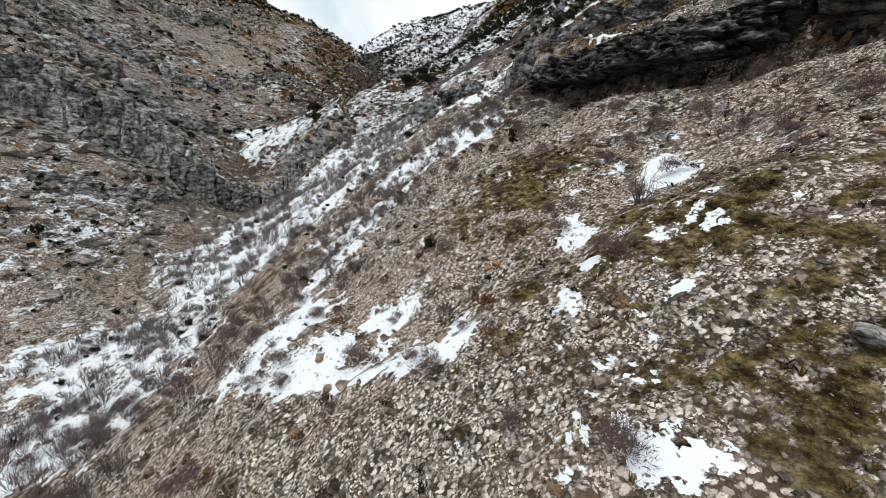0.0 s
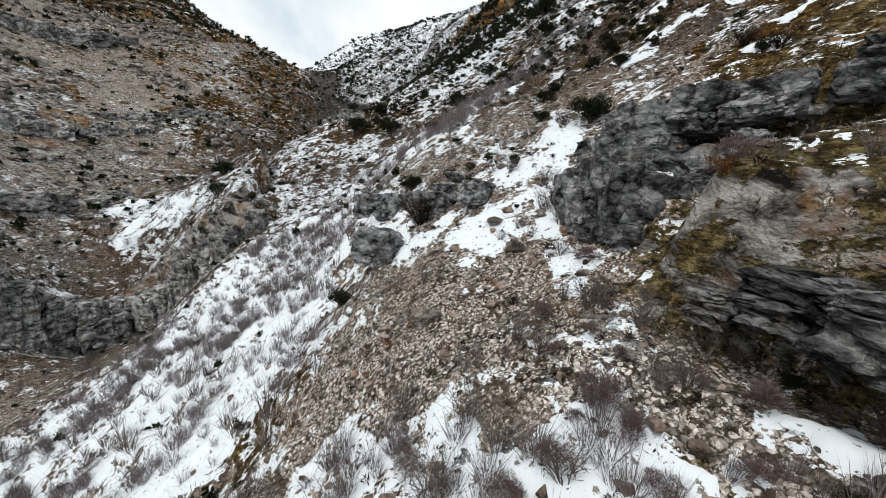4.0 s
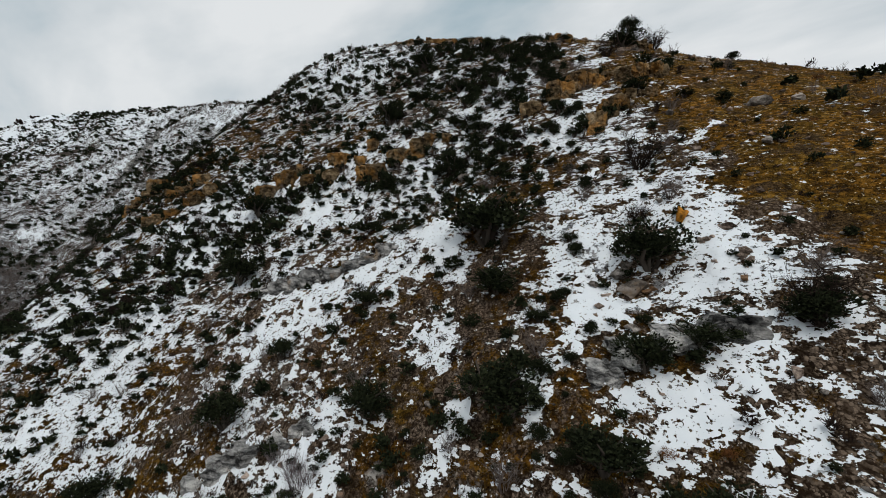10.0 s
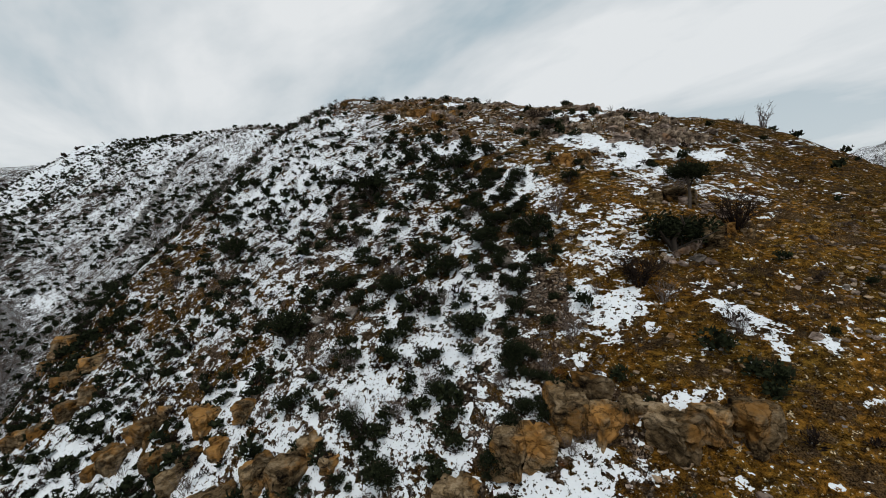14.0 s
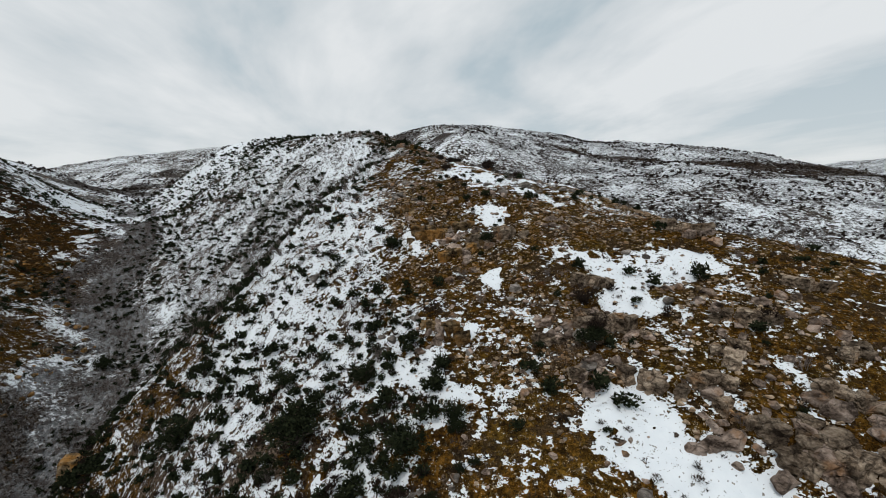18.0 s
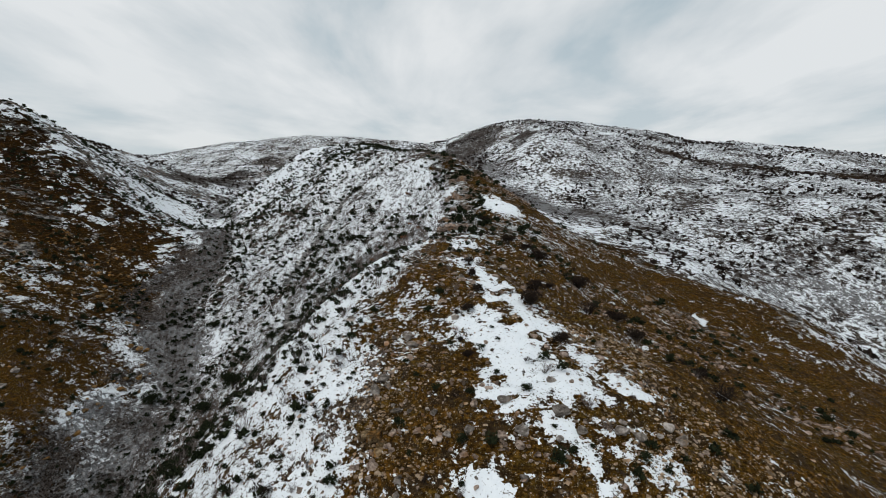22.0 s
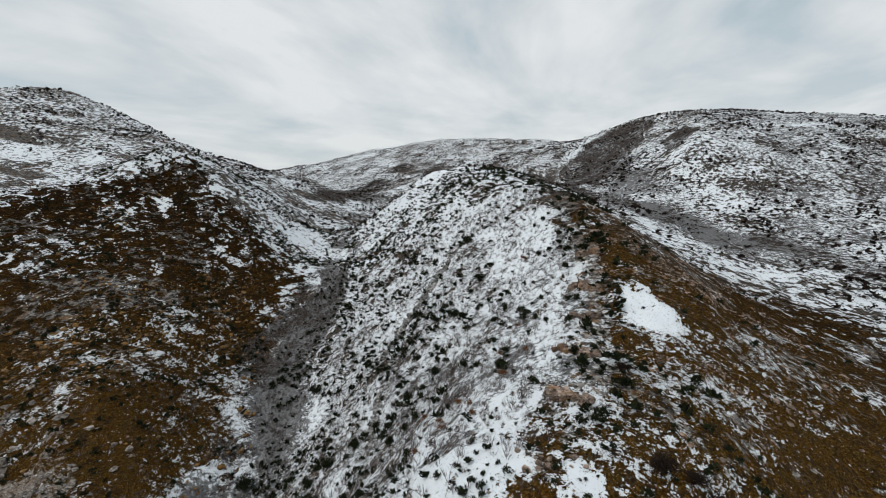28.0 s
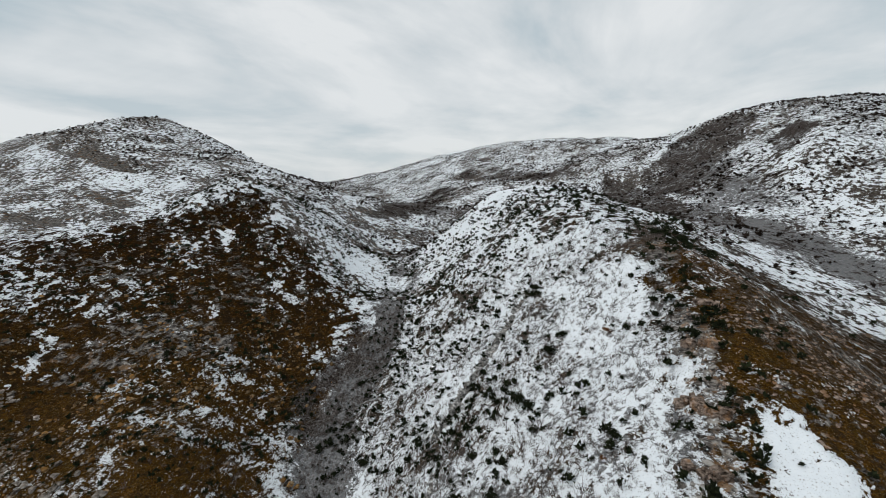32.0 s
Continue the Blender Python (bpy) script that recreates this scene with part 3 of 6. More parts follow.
SNOW_FOOT_B = [[(4.6, 11.2), (5, 11.1), (5.1, 10.9), (4.7, 10.9)],
    [(6.5, 10.9), (6.8, 10.6), (6.6, 10.1), (6.3, 10.4)],
    [(-10.7, 17.9), (-9.9, 21.8), (-8.9, 25.8), (-6, 24.6), (-5.5, 19.8), (-3.3, 18.4), (-2.2, 14)],
    [(2.9, 8.3), (3.6, 7.9), (3.4, 6.5), (2.7, 6.9)],
    [(3.5, 6.5), (4.5, 8.3), (4.4, 7.4), (5.4, 6.9), (5.8, 6.1), (5.3, 6), (4.3, 6.1)]]
SNOW_END = [[(6.9, 54.3), (7.2, 54), (6.3, 51.7), (5.9, 50.5), (6.4, 49.6), (6.3, 48.6), (7.1, 47.9), (7.1, 47.4), (5.8, 47.5), (5.4, 48.3), (5.5, 49.4), (5.4, 50.2), (5.8, 52.3)],
    [(6, 56.5), (6.3, 55.9), (5.4, 54.1), (5.5, 52), (4.2, 52.9), (3.5, 52.2), (2.7, 53.1), (1.3, 54.3), (1.9, 56.5), (3.6, 56.8), (5, 55.8)],
    [(-1.7, 62.1), (0.1, 58.6), (1.6, 59.1), (1.8, 57.2), (-0.4, 55.9), (-1.3, 57)],
    [(-7.6, 62.1), (-5, 60.9), (-4.1, 57.9), (-5.1, 57.1), (-6.3, 58.1)],
    [(8.8, 61.6), (10.2, 59.9), (8.5, 56.1), (7.6, 55.2), (6.9, 56.5), (7.5, 59.5)],
    [(5.7, 61.6), (7, 60.8), (6.7, 56.4), (5.7, 58), (4.8, 60.2)]]
SNOW_END_B = [[(14.2, 52.3), (15.2, 52.6), (16.3, 51.4), (15.2, 50.4), (13.9, 51.9)],
    [(10.5, 51.8), (13.5, 51.7), (12.2, 50.6), (10.7, 51.5)],
    [(18.4, 55), (20, 54.3), (18.6, 53.2), (17.7, 54.2)],
    [(1.3, 62.2), (3.5, 60.8), (3.6, 59.9), (1.8, 60.8)],
    [(1.7, 52.7), (2.9, 52.2), (3, 51.7), (2, 51.6)],
    [(8.1, 47.8), (8.4, 47.4), (8.3, 47.2), (8.1, 47.4)],
    [(-0.5, 37.9), (-2.5, 40.7), (-1, 44.1), (1.7, 42.6), (3.6, 42.1), (5.8, 40.9), (7.2, 38.3), (5.2, 39.7), (5.1, 38.2), (3.7, 38.1), (5.3, 36.5), (3.6, 36.2), (2.3, 36.2), (1, 35.6), (-0, 36.5)],
    [(5.9, 55), (7, 56.3), (6, 49), (7.4, 47.3), (5.7, 47.2)]]
SNOW_END_C = [[(13.6, 45.3), (12.2, 37.2), (14.1, 37.2), (13.1, 36), (12.4, 36.6), (11.4, 38.6)],
    [(11.3, 38.4), (12.2, 36.5), (12.1, 36.6), (11.5, 38)],
    [(9.2, 33.1), (9.8, 32.4), (9.6, 32.2)]]
SNOW_SHELF = [[(17.3, 65.5), (17.7, 64.3), (17.9, 62.9), (17, 63.6), (16.5, 63.9), (16.6, 64.8)],
    [(18.8, 64.2), (19.5, 62.8), (19, 62.1), (19, 61.6), (18.5, 62.7), (18.1, 64.3)],
    [(14.5, 65.8), (16, 65.3), (15.8, 64.8), (16.4, 64.4), (16, 63.3), (15.1, 63.8), (14.6, 65.1)],
    [(15, 63.7), (15.5, 63.1), (15.9, 62.2), (15.6, 62), (14.5, 63.3)],
    [(20.8, 72.1), (23.3, 71.2), (26.2, 69.2), (28.1, 67.3), (26.7, 65.4), (26.2, 64.5), (25.8, 67.5), (24, 68.7), (20.7, 70.7)],
    [(18.9, 72.1), (20.4, 70.5), (19.7, 70.2), (18.8, 71.6)],
    [(18.6, 69.1), (18.3, 67.5), (17.9, 66.6), (17.3, 67.5)],
    [(25, 63), (26.3, 62), (27, 61.5), (26.1, 61.3), (25, 62.5)]]
SNOW_SHELF_B = [[(12.2, 74.2), (13.7, 74.2), (12.8, 71.9), (12.1, 72.5)],
    [(9.5, 69.9), (10.1, 69.8), (10.7, 68.2), (10.5, 68.2), (9.4, 69.5)],
    [(20.7, 67.8), (23.3, 67.3), (22.5, 65.4), (20.8, 65.2)],
    [(17.5, 61.3), (17.7, 60.8), (17.4, 60.9)]]
SNOW_SLOPE = [[(27.3, 77.9), (28.7, 76), (27.9, 74.6), (26.4, 75.9), (26.7, 77.6)],
    [(24.4, 79.8), (25.5, 79.1), (25.3, 78), (23.9, 78.2), (23.9, 76), (23.3, 76.6), (22.6, 78), (23.3, 79)],
    [(26.1, 84.6), (27.9, 82.6), (26.2, 79.9), (24.8, 80.9)],
    [(27.8, 72.8), (28.5, 72.7), (29.2, 71.6), (30.6, 70.5), (31.2, 69.3), (30.3, 69.8), (29.2, 70.8), (28.2, 71.9)],
    [(29.2, 70.6), (29.6, 69.8), (29.3, 69), (28.8, 69.8)],
    [(31.2, 70.4), (32.7, 70.4), (33.1, 68.7), (31.8, 69.4)],
    [(34.8, 70.7), (36.7, 70.2), (35.7, 68.7), (35, 69.8)],
    [(39.2, 79.9), (39.9, 77.3), (38.3, 75.5), (37.9, 78.3)]]
SNOW_SLOPE_B = [[(36.8, 76), (38.1, 73.7), (36.8, 72.2), (34.8, 72.2), (33.5, 73), (31.7, 73.4), (33.4, 75), (35.4, 73.9)],
    [(32.6, 80.1), (34.2, 78.9), (33.7, 77.1), (32.1, 74.6), (29.9, 74.6), (29.2, 76.1), (30.3, 78.1)],
    [(24.6, 98.8), (28.3, 95.3), (32.8, 90.4), (32.4, 87.7), (30.4, 85.8), (26.7, 88.5), (23.9, 91.6), (20.2, 95.2), (18.4, 97.7), (19.7, 98.5)],
    [(29.7, 68.9), (31.3, 68), (30.5, 68.2), (29.9, 68.6)],
    [(28.3, 69.3), (28.9, 68.7), (28.7, 68.3), (28.1, 68.8)],
    [(26.8, 71.9), (27.3, 71.2), (27.1, 70.4), (26.4, 71.1)],
    [(42.6, 80.7), (46.4, 76.7), (44.2, 76.8), (42.2, 80.1)]]
SNOW_UPPER = [[(36.5, 99.1), (38.4, 97.7), (39.6, 96.7), (41, 94.9), (41.3, 93.3), (39.8, 92.8), (38.8, 93.7), (37.6, 96.7)],
    [(42.5, 88.8), (43.9, 86.7), (41.3, 84.7), (39.7, 86), (39.7, 87.5), (41.8, 87.2)],
    [(40.5, 91.6), (41.4, 90.2), (40.6, 88.3), (39.6, 89.1)],
    [(52.2, 94.1), (55, 91.5), (53.5, 90.8), (51.3, 92.8)],
    [(56.7, 88.5), (59, 86.1), (59.1, 83.5), (56.5, 85.3)],
    [(51.4, 87.5), (52.7, 86.2), (52.2, 85.6), (50.8, 86.8)],
    [(50.2, 84.3), (51.2, 83.6), (50.3, 83.5)],
    [(45.9, 98.1), (48.2, 95.7), (47.1, 94.4), (45.4, 96.6)],
    [(42.9, 101.4), (44.8, 97.9), (43.3, 97.9)],
    [(68, 111.6), (70.4, 109), (71.8, 104.2), (78.3, 100.5), (78.2, 99.6), (72.6, 100.9), (69.7, 102.5), (68.8, 105.6)]]
SNOW_UPPER_B = [[(69.4, 100.9), (68.8, 98.3), (68.8, 96.8), (67, 97.5), (66.1, 94.1), (64.7, 95.5), (67, 98.2)],
    [(72, 124), (79, 124), (83, 119), (75, 117)],
    [(54.3, 121.1), (58.3, 118.1), (61.7, 112.8), (58.2, 114.3), (54.3, 117.7)],
    [(47, 104.5), (48.5, 104.1), (49.6, 100.3), (48.9, 99.7), (47.7, 102.1)],
    [(48.3, 99.2), (49.5, 98.8), (49.9, 96.4), (48.5, 96.8)],
    [(54.5, 101.9), (56.8, 99.1), (56.1, 98.3), (54.4, 100.5)],
    [(56, 111.2), (58.5, 104.2), (58.5, 101.1), (56.3, 101.2), (54.6, 105.7)],
    [(53.4, 121), (56.8, 118.3), (58.7, 115), (61, 111.9), (58.1, 112.7), (55.3, 114.5), (52.3, 118)],
    [(54.8, 113.1), (56.8, 111.7), (57.1, 108.6), (58.7, 105.6), (56.1, 106.9), (54.1, 111.1)]]
SNOW_TOP = [[(71.7, 123.5), (76.8, 122.5), (76.7, 120.2), (78.1, 119.1), (75.4, 117.6), (72.3, 118.4), (72, 121.2)],
    [(72.1, 117.3), (76, 116.2), (75.8, 115.1), (73.5, 115.8), (71.6, 115), (71.4, 116.3)],
    [(79.6, 125.6), (80.5, 123.9), (83.4, 120.3), (82.8, 119), (79.9, 120.9)],
    [(75.9, 114.8), (76.8, 113.5), (75.8, 113.9)],
    [(68, 159), (72, 156), (73, 147), (69, 147)],
    [(72, 142), (76, 141), (77, 136), (76, 139)],
    [(67, 116.5), (68.6, 116.1), (68, 115.6)],
    [(58.2, 137.4), (60, 136.1), (59.8, 132.6), (58.5, 134.3)],
    [(53.6, 121), (56.1, 119.2), (56.5, 117.1), (53.9, 118.8)],
    [(67, 138), (70.1, 135.7), (69.2, 130.7), (67, 132.9)],
    [(58.4, 121.6), (62.1, 119.2), (61.7, 118.9), (59.1, 120.4)]]
SNOW_TOP_B = [[(64.4, 124.9), (65.7, 124.7), (65.5, 122.3), (64.1, 123.6)],
    [(67.5, 111.3), (70.5, 110.3), (71, 107), (73.5, 105.1), (73.9, 103.5), (76.4, 101.2), (75.2, 100.4), (73.6, 101.9), (71.6, 103), (70, 102.7), (69.8, 101.6), (66.9, 102.1), (68, 104.4), (67.3, 107), (66.7, 109.5)],
    [(77.5, 109.6), (79.1, 109), (79.3, 107.3), (78.3, 107.9)]]
SNOW_RIDGE = [[(65, 178), (69, 177), (73, 167), (77, 160), (81, 152), (81, 149.2), (79, 152), (75, 157), (72, 160), (69, 167)],
    [(66, 157), (70, 159), (73, 156), (76.2, 150.2), (78.2, 146.5), (79.3, 144.2), (78.2, 143.5), (70.4, 142.7), (69.9, 148.3), (68, 152.5)],
    [(65, 191), (70, 190), (70, 183), (66, 180)],
    [(67.4, 145.2), (69.8, 146.1), (70.5, 143.3), (68.3, 143.3)],
    [(81.5, 149.3), (83.2, 148.6), (84.1, 145.2), (82.7, 144.2), (81.1, 146.8)],
    [(129, 217), (132, 213), (129, 210)],
    [(-38, 207), (-43, 222), (-40, 230), (-32, 216), (-32, 206)],
    [(75, 251), (81, 252), (87, 243), (87, 235), (80, 234), (76, 238)]]
SNOW_RIDGE_B = [[(66, 206), (70, 207), (70, 199), (66, 197)],
    [(-183, 325), (-180, 333), (-165, 318), (-165, 314)],
    [(-41, 218), (-40, 229), (-33, 224), (-36, 217)],
    [(75, 251), (79, 252), (81, 245), (85, 242), (85, 235), (81, 232), (77, 234), (74, 238)],
    [(46, 277), (62, 267), (66, 249), (66, 235), (65, 226), (57, 225), (59, 241), (53, 255)],
    [(-151, 216), (-161, 226), (-162, 233), (-153, 223)]]
MIXED_GULLY = [[(-25.9, 26.3), (-31, 34), (-32, 43), (-33, 58), (-26, 67), (-18, 77), (-6, 68), (-5.6, 48.2), (-8.9, 40.8), (-16.3, 44.2), (-19.8, 40.2), (-21.8, 33.3), (-22.6, 27.5)],
    [(-8.3, 24.4), (-6.7, 27), (-4.7, 29.7), (-3.5, 36.7), (0.6, 36.1), (4.8, 37.8), (8, 37.4), (5.1, 41.5), (1.4, 42.3), (-2.5, 44.6), (-5.5, 37.7), (-7.6, 33.8), (-9.8, 30)],
    [(-6.9, 40.5), (-5.8, 46.1), (-2.5, 47.6), (-1, 44.1), (-2.5, 40.7), (-0.5, 36.4), (-1.9, 35.1), (-3.4, 36.6), (-5.6, 37.8)],
    [(-12, 37.1), (-9.8, 38), (-6.5, 36.1), (-5.2, 36.5), (-4.4, 37), (-3.3, 36.2), (-3.7, 34.9), (-5.2, 34.8), (-6, 33.7)]]
MIXED_GULLY_B = [[(-35, 51), (-37, 57), (-33, 61), (-33, 74), (-24, 80), (-15, 83), (-8, 87), (-0.6, 61), (-8, 69), (-9.5, 63.6), (-9.5, 56.6), (-13.4, 55.2), (-11.5, 46.8), (-12.8, 45.5), (-17.3, 47.4), (-19.6, 46), (-21.3, 43.1), (-30, 46)],
    [(-29, 76), (-26, 77), (-20, 79), (-12.8, 78.3), (-9, 90), (-1, 91), (-4.3, 73), (-4.3, 67), (-1.8, 62.6), (-5.1, 64), (-8.9, 66.1), (-13.7, 69.5), (-14.1, 63.6), (-27, 73)],
    [(-7, 92), (1.8, 75.3), (6.2, 79.6), (15, 86), (21, 85), (15, 82), (8.8, 76.8), (3.3, 71.7), (-1.9, 75.6)],
    [(-52, 106), (-50, 110), (-36, 104), (-30, 95), (-39, 100), (-42, 99), (-45, 98)]]
MIXED_GULLY_C = [[(-40.4, 36.2), (-38.3, 41.4), (-33.1, 45.1), (-30.0, 48.7), (-16.4, 31.6), (-16.5, 24.6), (-18.1, 20.1), (-21.4, 20.1), (-24.5, 21.0)],
    [(-2, 89.3), (-1.2, 93.9), (1.9, 89.7), (5.4, 90.7), (9.8, 84.7), (13.1, 87.1), (14.7, 89.6), (17.2, 85.7), (13.7, 83.5), (9.7, 82.2), (7.4, 79), (6, 77.5), (5.2, 74.8), (2.3, 78.2)]]
MIXED_FACE = [[(43, 144), (54, 141), (56, 133.4), (54, 125.8), (52.3, 119.5), (38, 130), (40, 136)],
    [(-4, 317), (27, 312), (49, 316), (60, 285), (66, 258), (66, 237), (65, 213), (62, 203), (56, 205), (55, 233), (40, 258), (15, 274)]]
BARE_LOW = [[(6.7, 72.4), (6.7, 76.7), (12.3, 81.2), (16.8, 84.7), (19.5, 79.3), (16.5, 73.8), (15.5, 69.1), (15.8, 66.9), (14.6, 66.2), (12.6, 65.5)],
    [(25.4, 67), (24.3, 63), (25.7, 60.8), (23.3, 60.2), (20.1, 62.9), (20.6, 64.5)],
    [(17.6, 62.9), (18.8, 61.7), (20.9, 59.5), (17.2, 58.6), (15.8, 61.8)],
    [(4.4, 52.2), (5.5, 50.8), (5.3, 48.5), (4.9, 47.7), (0.7, 50.7), (1.8, 51.6), (3.4, 51.6)],
    [(-3.5, 32.3), (-2.5, 34.2), (-0.6, 34.9), (0.8, 35.5), (2.9, 35.7), (4.6, 33.9), (4.9, 32.1), (4.2, 30.3), (2.7, 29.1)]]
TURF_HILL = [[(82, 251), (88, 252), (95, 248), (89, 235), (84, 241)],
    [(71, 294), (93, 392), (87, 300), (75, 274)],
    [(66, 293), (75, 295), (79, 284), (76, 273), (68, 284)],
    [(81, 249), (87, 254), (95, 251), (92, 241), (86, 241), (81, 245)]]
MOSS_LOW = [[(1, 12.6), (2.9, 11.5), (3.8, 14.8), (5.4, 18.9), (8.3, 35.2), (4.9, 39), (3.4, 24.7), (2.5, 18.6), (1.3, 15.9)],
    [(-17.7, 34.6), (-18, 44), (-12.1, 41.6), (-11, 35.3), (-13.3, 32.6), (-10, 23), (-11.2, 24.3)],
    [(-2.2, 55.8), (0.9, 55.2), (2.2, 53), (1.6, 50.6), (-0.6, 49.8), (-2, 52)],
    [(-18.1, 40.9), (-17.8, 43.9), (-13, 44.4), (-11, 46.5), (-9.1, 43.2), (-10.9, 41.4), (-12.8, 39.9), (-15.2, 39.2)],
    [(-10.1, 46.1), (-9.7, 52.2), (-7.3, 53), (-2.7, 49.8), (-1.1, 47.3), (-3.3, 48), (-6.2, 47.8), (-6.4, 42.8), (-7.3, 41.7)],
    [(6.4, 35.7), (8.2, 36.5), (9.6, 35.3), (7.5, 31.3), (6.4, 30.1), (4.5, 30.5), (5.2, 33)]]
BRUSHY_HILL = [[(10, 229), (8, 261), (41, 245), (55, 233), (58, 204), (57, 188), (40, 197)]]
BRUSHY_FAR = [[(11, 443), (-24, 801), (16, 761), (62, 618), (107, 540), (108, 518), (76, 470), (41, 414)],
    [(22, 770), (73, 867), (141, 894), (150, 815), (119, 716), (92, 670), (72, 625), (47, 641)],
    [(138, 680), (167, 722), (178, 676), (154, 629), (138, 616)],
    [(-215, 503), (-263, 635), (-353, 885), (-302, 885), (-252, 764), (-208, 577), (-199, 501)],
    [(-360, 975), (-322, 1010), (-211, 951), (-122, 864), (-95, 911), (-67, 821), (-123, 801), (-232, 886)]]
SPUR_TURF = [[(-244, 253), (-226, 296), (-202, 334), (-187, 361), (-154, 353), (-121, 345), (-86, 328), (-81, 300), (-72, 286), (-62, 262), (-43, 233), (-46, 190), (-93, 185), (-170, 205)]]
SHOULDER_EAST = [[(47, 373), (68, 397), (91, 391), (110, 368), (130, 355), (102, 273), (85, 265), (77, 275), (67, 297), (50, 310)]]
GOLDEN_TURF = [[(54, 87), (65, 83), (59, 71), (37, 68), (36, 69), (38, 71), (41, 74), (47, 78)],
    [(62, 110), (76, 96), (60, 80), (58, 83), (61, 89), (54, 95), (57, 102)]]
ROCKY_FAR = [[(-563, 396), (-567, 422), (-503, 415), (-443, 412), (-460, 398)],
    [(-485, 368), (-391, 355), (-345, 368), (-364, 343)],
    [(-422, 296), (-385, 311), (-346, 304), (-400, 289)]]


def area(x, y, outlines, ragged, soft=0.5):
    """How far each place lies within any of some outlines in plan, 0 to 1, with ragged edges."""
    out = np.zeros(np.shape(x))
    for line in outlines:
        px, py = [p[0] for p in line], [p[1] for p in line]
        size = math.sqrt((max(px) - min(px)) * (max(py) - min(py)))
        rough = min(0.3 + 0.13 * size, 3.5)
        m = (x > min(px) - 3 * rough) & (x < max(px) + 3 * rough) & (y > min(py) - 3 * rough) & (y < max(py) + 3 * rough)
        u, v = x[m], y[m]
        d, _ = line_distance(u, v, line + line[:1])
        within = np.zeros(len(u), bool)
        for (ax, ay), (bx, by) in zip(line, line[1:] + line[:1]):
            if ay != by:
                within ^= ((ay > v) != (by > v)) & (u < ax + (bx - ax) * (v - ay) / (by - ay))
        d = np.where(within, np.abs(d), -np.abs(d)) + rough * ragged[m]
        out[m] = np.maximum(out[m], smooth(-soft * rough, soft * rough, d))
    return out



def cover(x, y, slope):
    """Amounts of snow, dry turf, bare rock and leafless thicket at each place."""
    edge, _ = line_distance(x, y, BROWN_EDGE)
    creek, _ = line_distance(x, y, CREEK)
    back, _ = line_distance(x, y, SPUR_BACK)
    loose = smooth(72, 100, y)
    east = smooth(-2.5 - 2.0 * loose, 0.8 + 3.2 * loose, edge + (1.2 + 2.8 * loose) * fbm(x, y, 12, 4, 1) + 1.2 * fbm(x, y, 3, 2, 4))
    north = smooth(185, 215, y)
    start = smooth(58, 40, y + 0.5 * x)
    low = smooth(110, 84, y + 1.25 * x) * (1 - start)
    snow = (0.565 + 0.08 * smooth(84, 98, y)) * (1 - east) * (1 - start) + east * (0.03 + 0.13 * loose + 0.14 * loose * smooth(20, 5, edge) * smooth(128, 118, y) + 0.20 * smooth(122, 134, y) * smooth(182, 160, y) * smooth(44, 14, edge) - 0.10 * smooth(160, 190, y) + 0.22 * smooth(180, 205, y) + 0.06 * smooth(185, 215, y) * smooth(34, 10, edge)) - 0.08 * start * (1 - east)
    snow = snow - 0.17 * low * (1 - east)
    west_crest = smooth(2, -2, edge) * smooth(-30, -12, edge) * smooth(120, 136, y)
    left = smooth(-2, 6, -creek)
    ragged = 0.8 * fbm(x, y, 2.2, 4, 1, 0.6) + 0.5 * fbm(x, y, 0.9, 2, 2)
    brown = area(x, y, SPUR_TURF, ragged + 1.5 * fbm(x, y, 18, 4, 3))
    hill = north * (1 - east) * (1 - left) * smooth(350, 330, y)
    flank = smooth(40, 10, x)
    snow = snow + hill * (0.18 - 0.10 * flank) + 0.26 * west_crest * (1 - north)
    snow = snow * (1 - left) + left * (0.20 + 0.12 * smooth(200, 240, y) + 0.20 * smooth(200, 240, y) * (1 - brown))
    behind = smooth(-8, 6, -back) * smooth(330, 420, np.hypot(x, y - 30))
    far = np.maximum(behind, smooth(330, 420, y + 0.2 * np.abs(x)))
    far = np.maximum(far, smooth(150, 185, x) * smooth(90, 62, -(edge - 150)) * 1.0)
    far = np.maximum(far, smooth(168, 200, x)) * (1 - brown)
    behind = behind * (1 - brown)
    snow = snow * (1 - far) + (0.745 - 0.15 * behind) * far
    spread = smooth(140, 420, np.hypot(x - 30, y - 130))
    snow = snow + 0.22 * fbm(x, y, 5.0, 4, 3) * (1 - spread) + 0.20 * fbm(x, y, 22, 3, 4) + 0.16 * spread * fbm(x, y, 70, 4, 2)
    snow = snow + 0.10 * smooth(20, 6, np.abs(creek)) * smooth(130, 170, y) * (1 - far)
    scree = area(x, y, BARE_LOW, ragged, 1.6)
    turf = area(x, y, TURF_HILL, ragged)
    moss = area(x, y, MOSS_LOW, ragged, 1.2)
    snow = snow - 0.3 * scree - 0.35 * turf - 0.3 * moss
    gully = area(x, y, MIXED_GULLY + MIXED_GULLY_B + MIXED_GULLY_C, ragged)
    snow = np.maximum(snow, snow * (1 - gully) + gully * (0.99 + 0.16 * fbm(x, y, 4, 3, 3)))
    snow = snow - 0.5 * moss * gully
    mixed = area(x, y, MIXED_FACE, ragged)
    snow = np.maximum(snow, snow * (1 - mixed) + mixed * (0.72 + 0.16 * fbm(x, y, 4, 3, 3)))
    patchy = area(x, y, SNOW_SLOPE + SNOW_SLOPE_B + SNOW_UPPER + SNOW_UPPER_B + SNOW_RIDGE_B, ragged)
    snow = np.maximum(snow, snow * (1 - patchy) + (0.84 + 0.12 * fbm(x, y, 3, 3, 2)) * patchy)
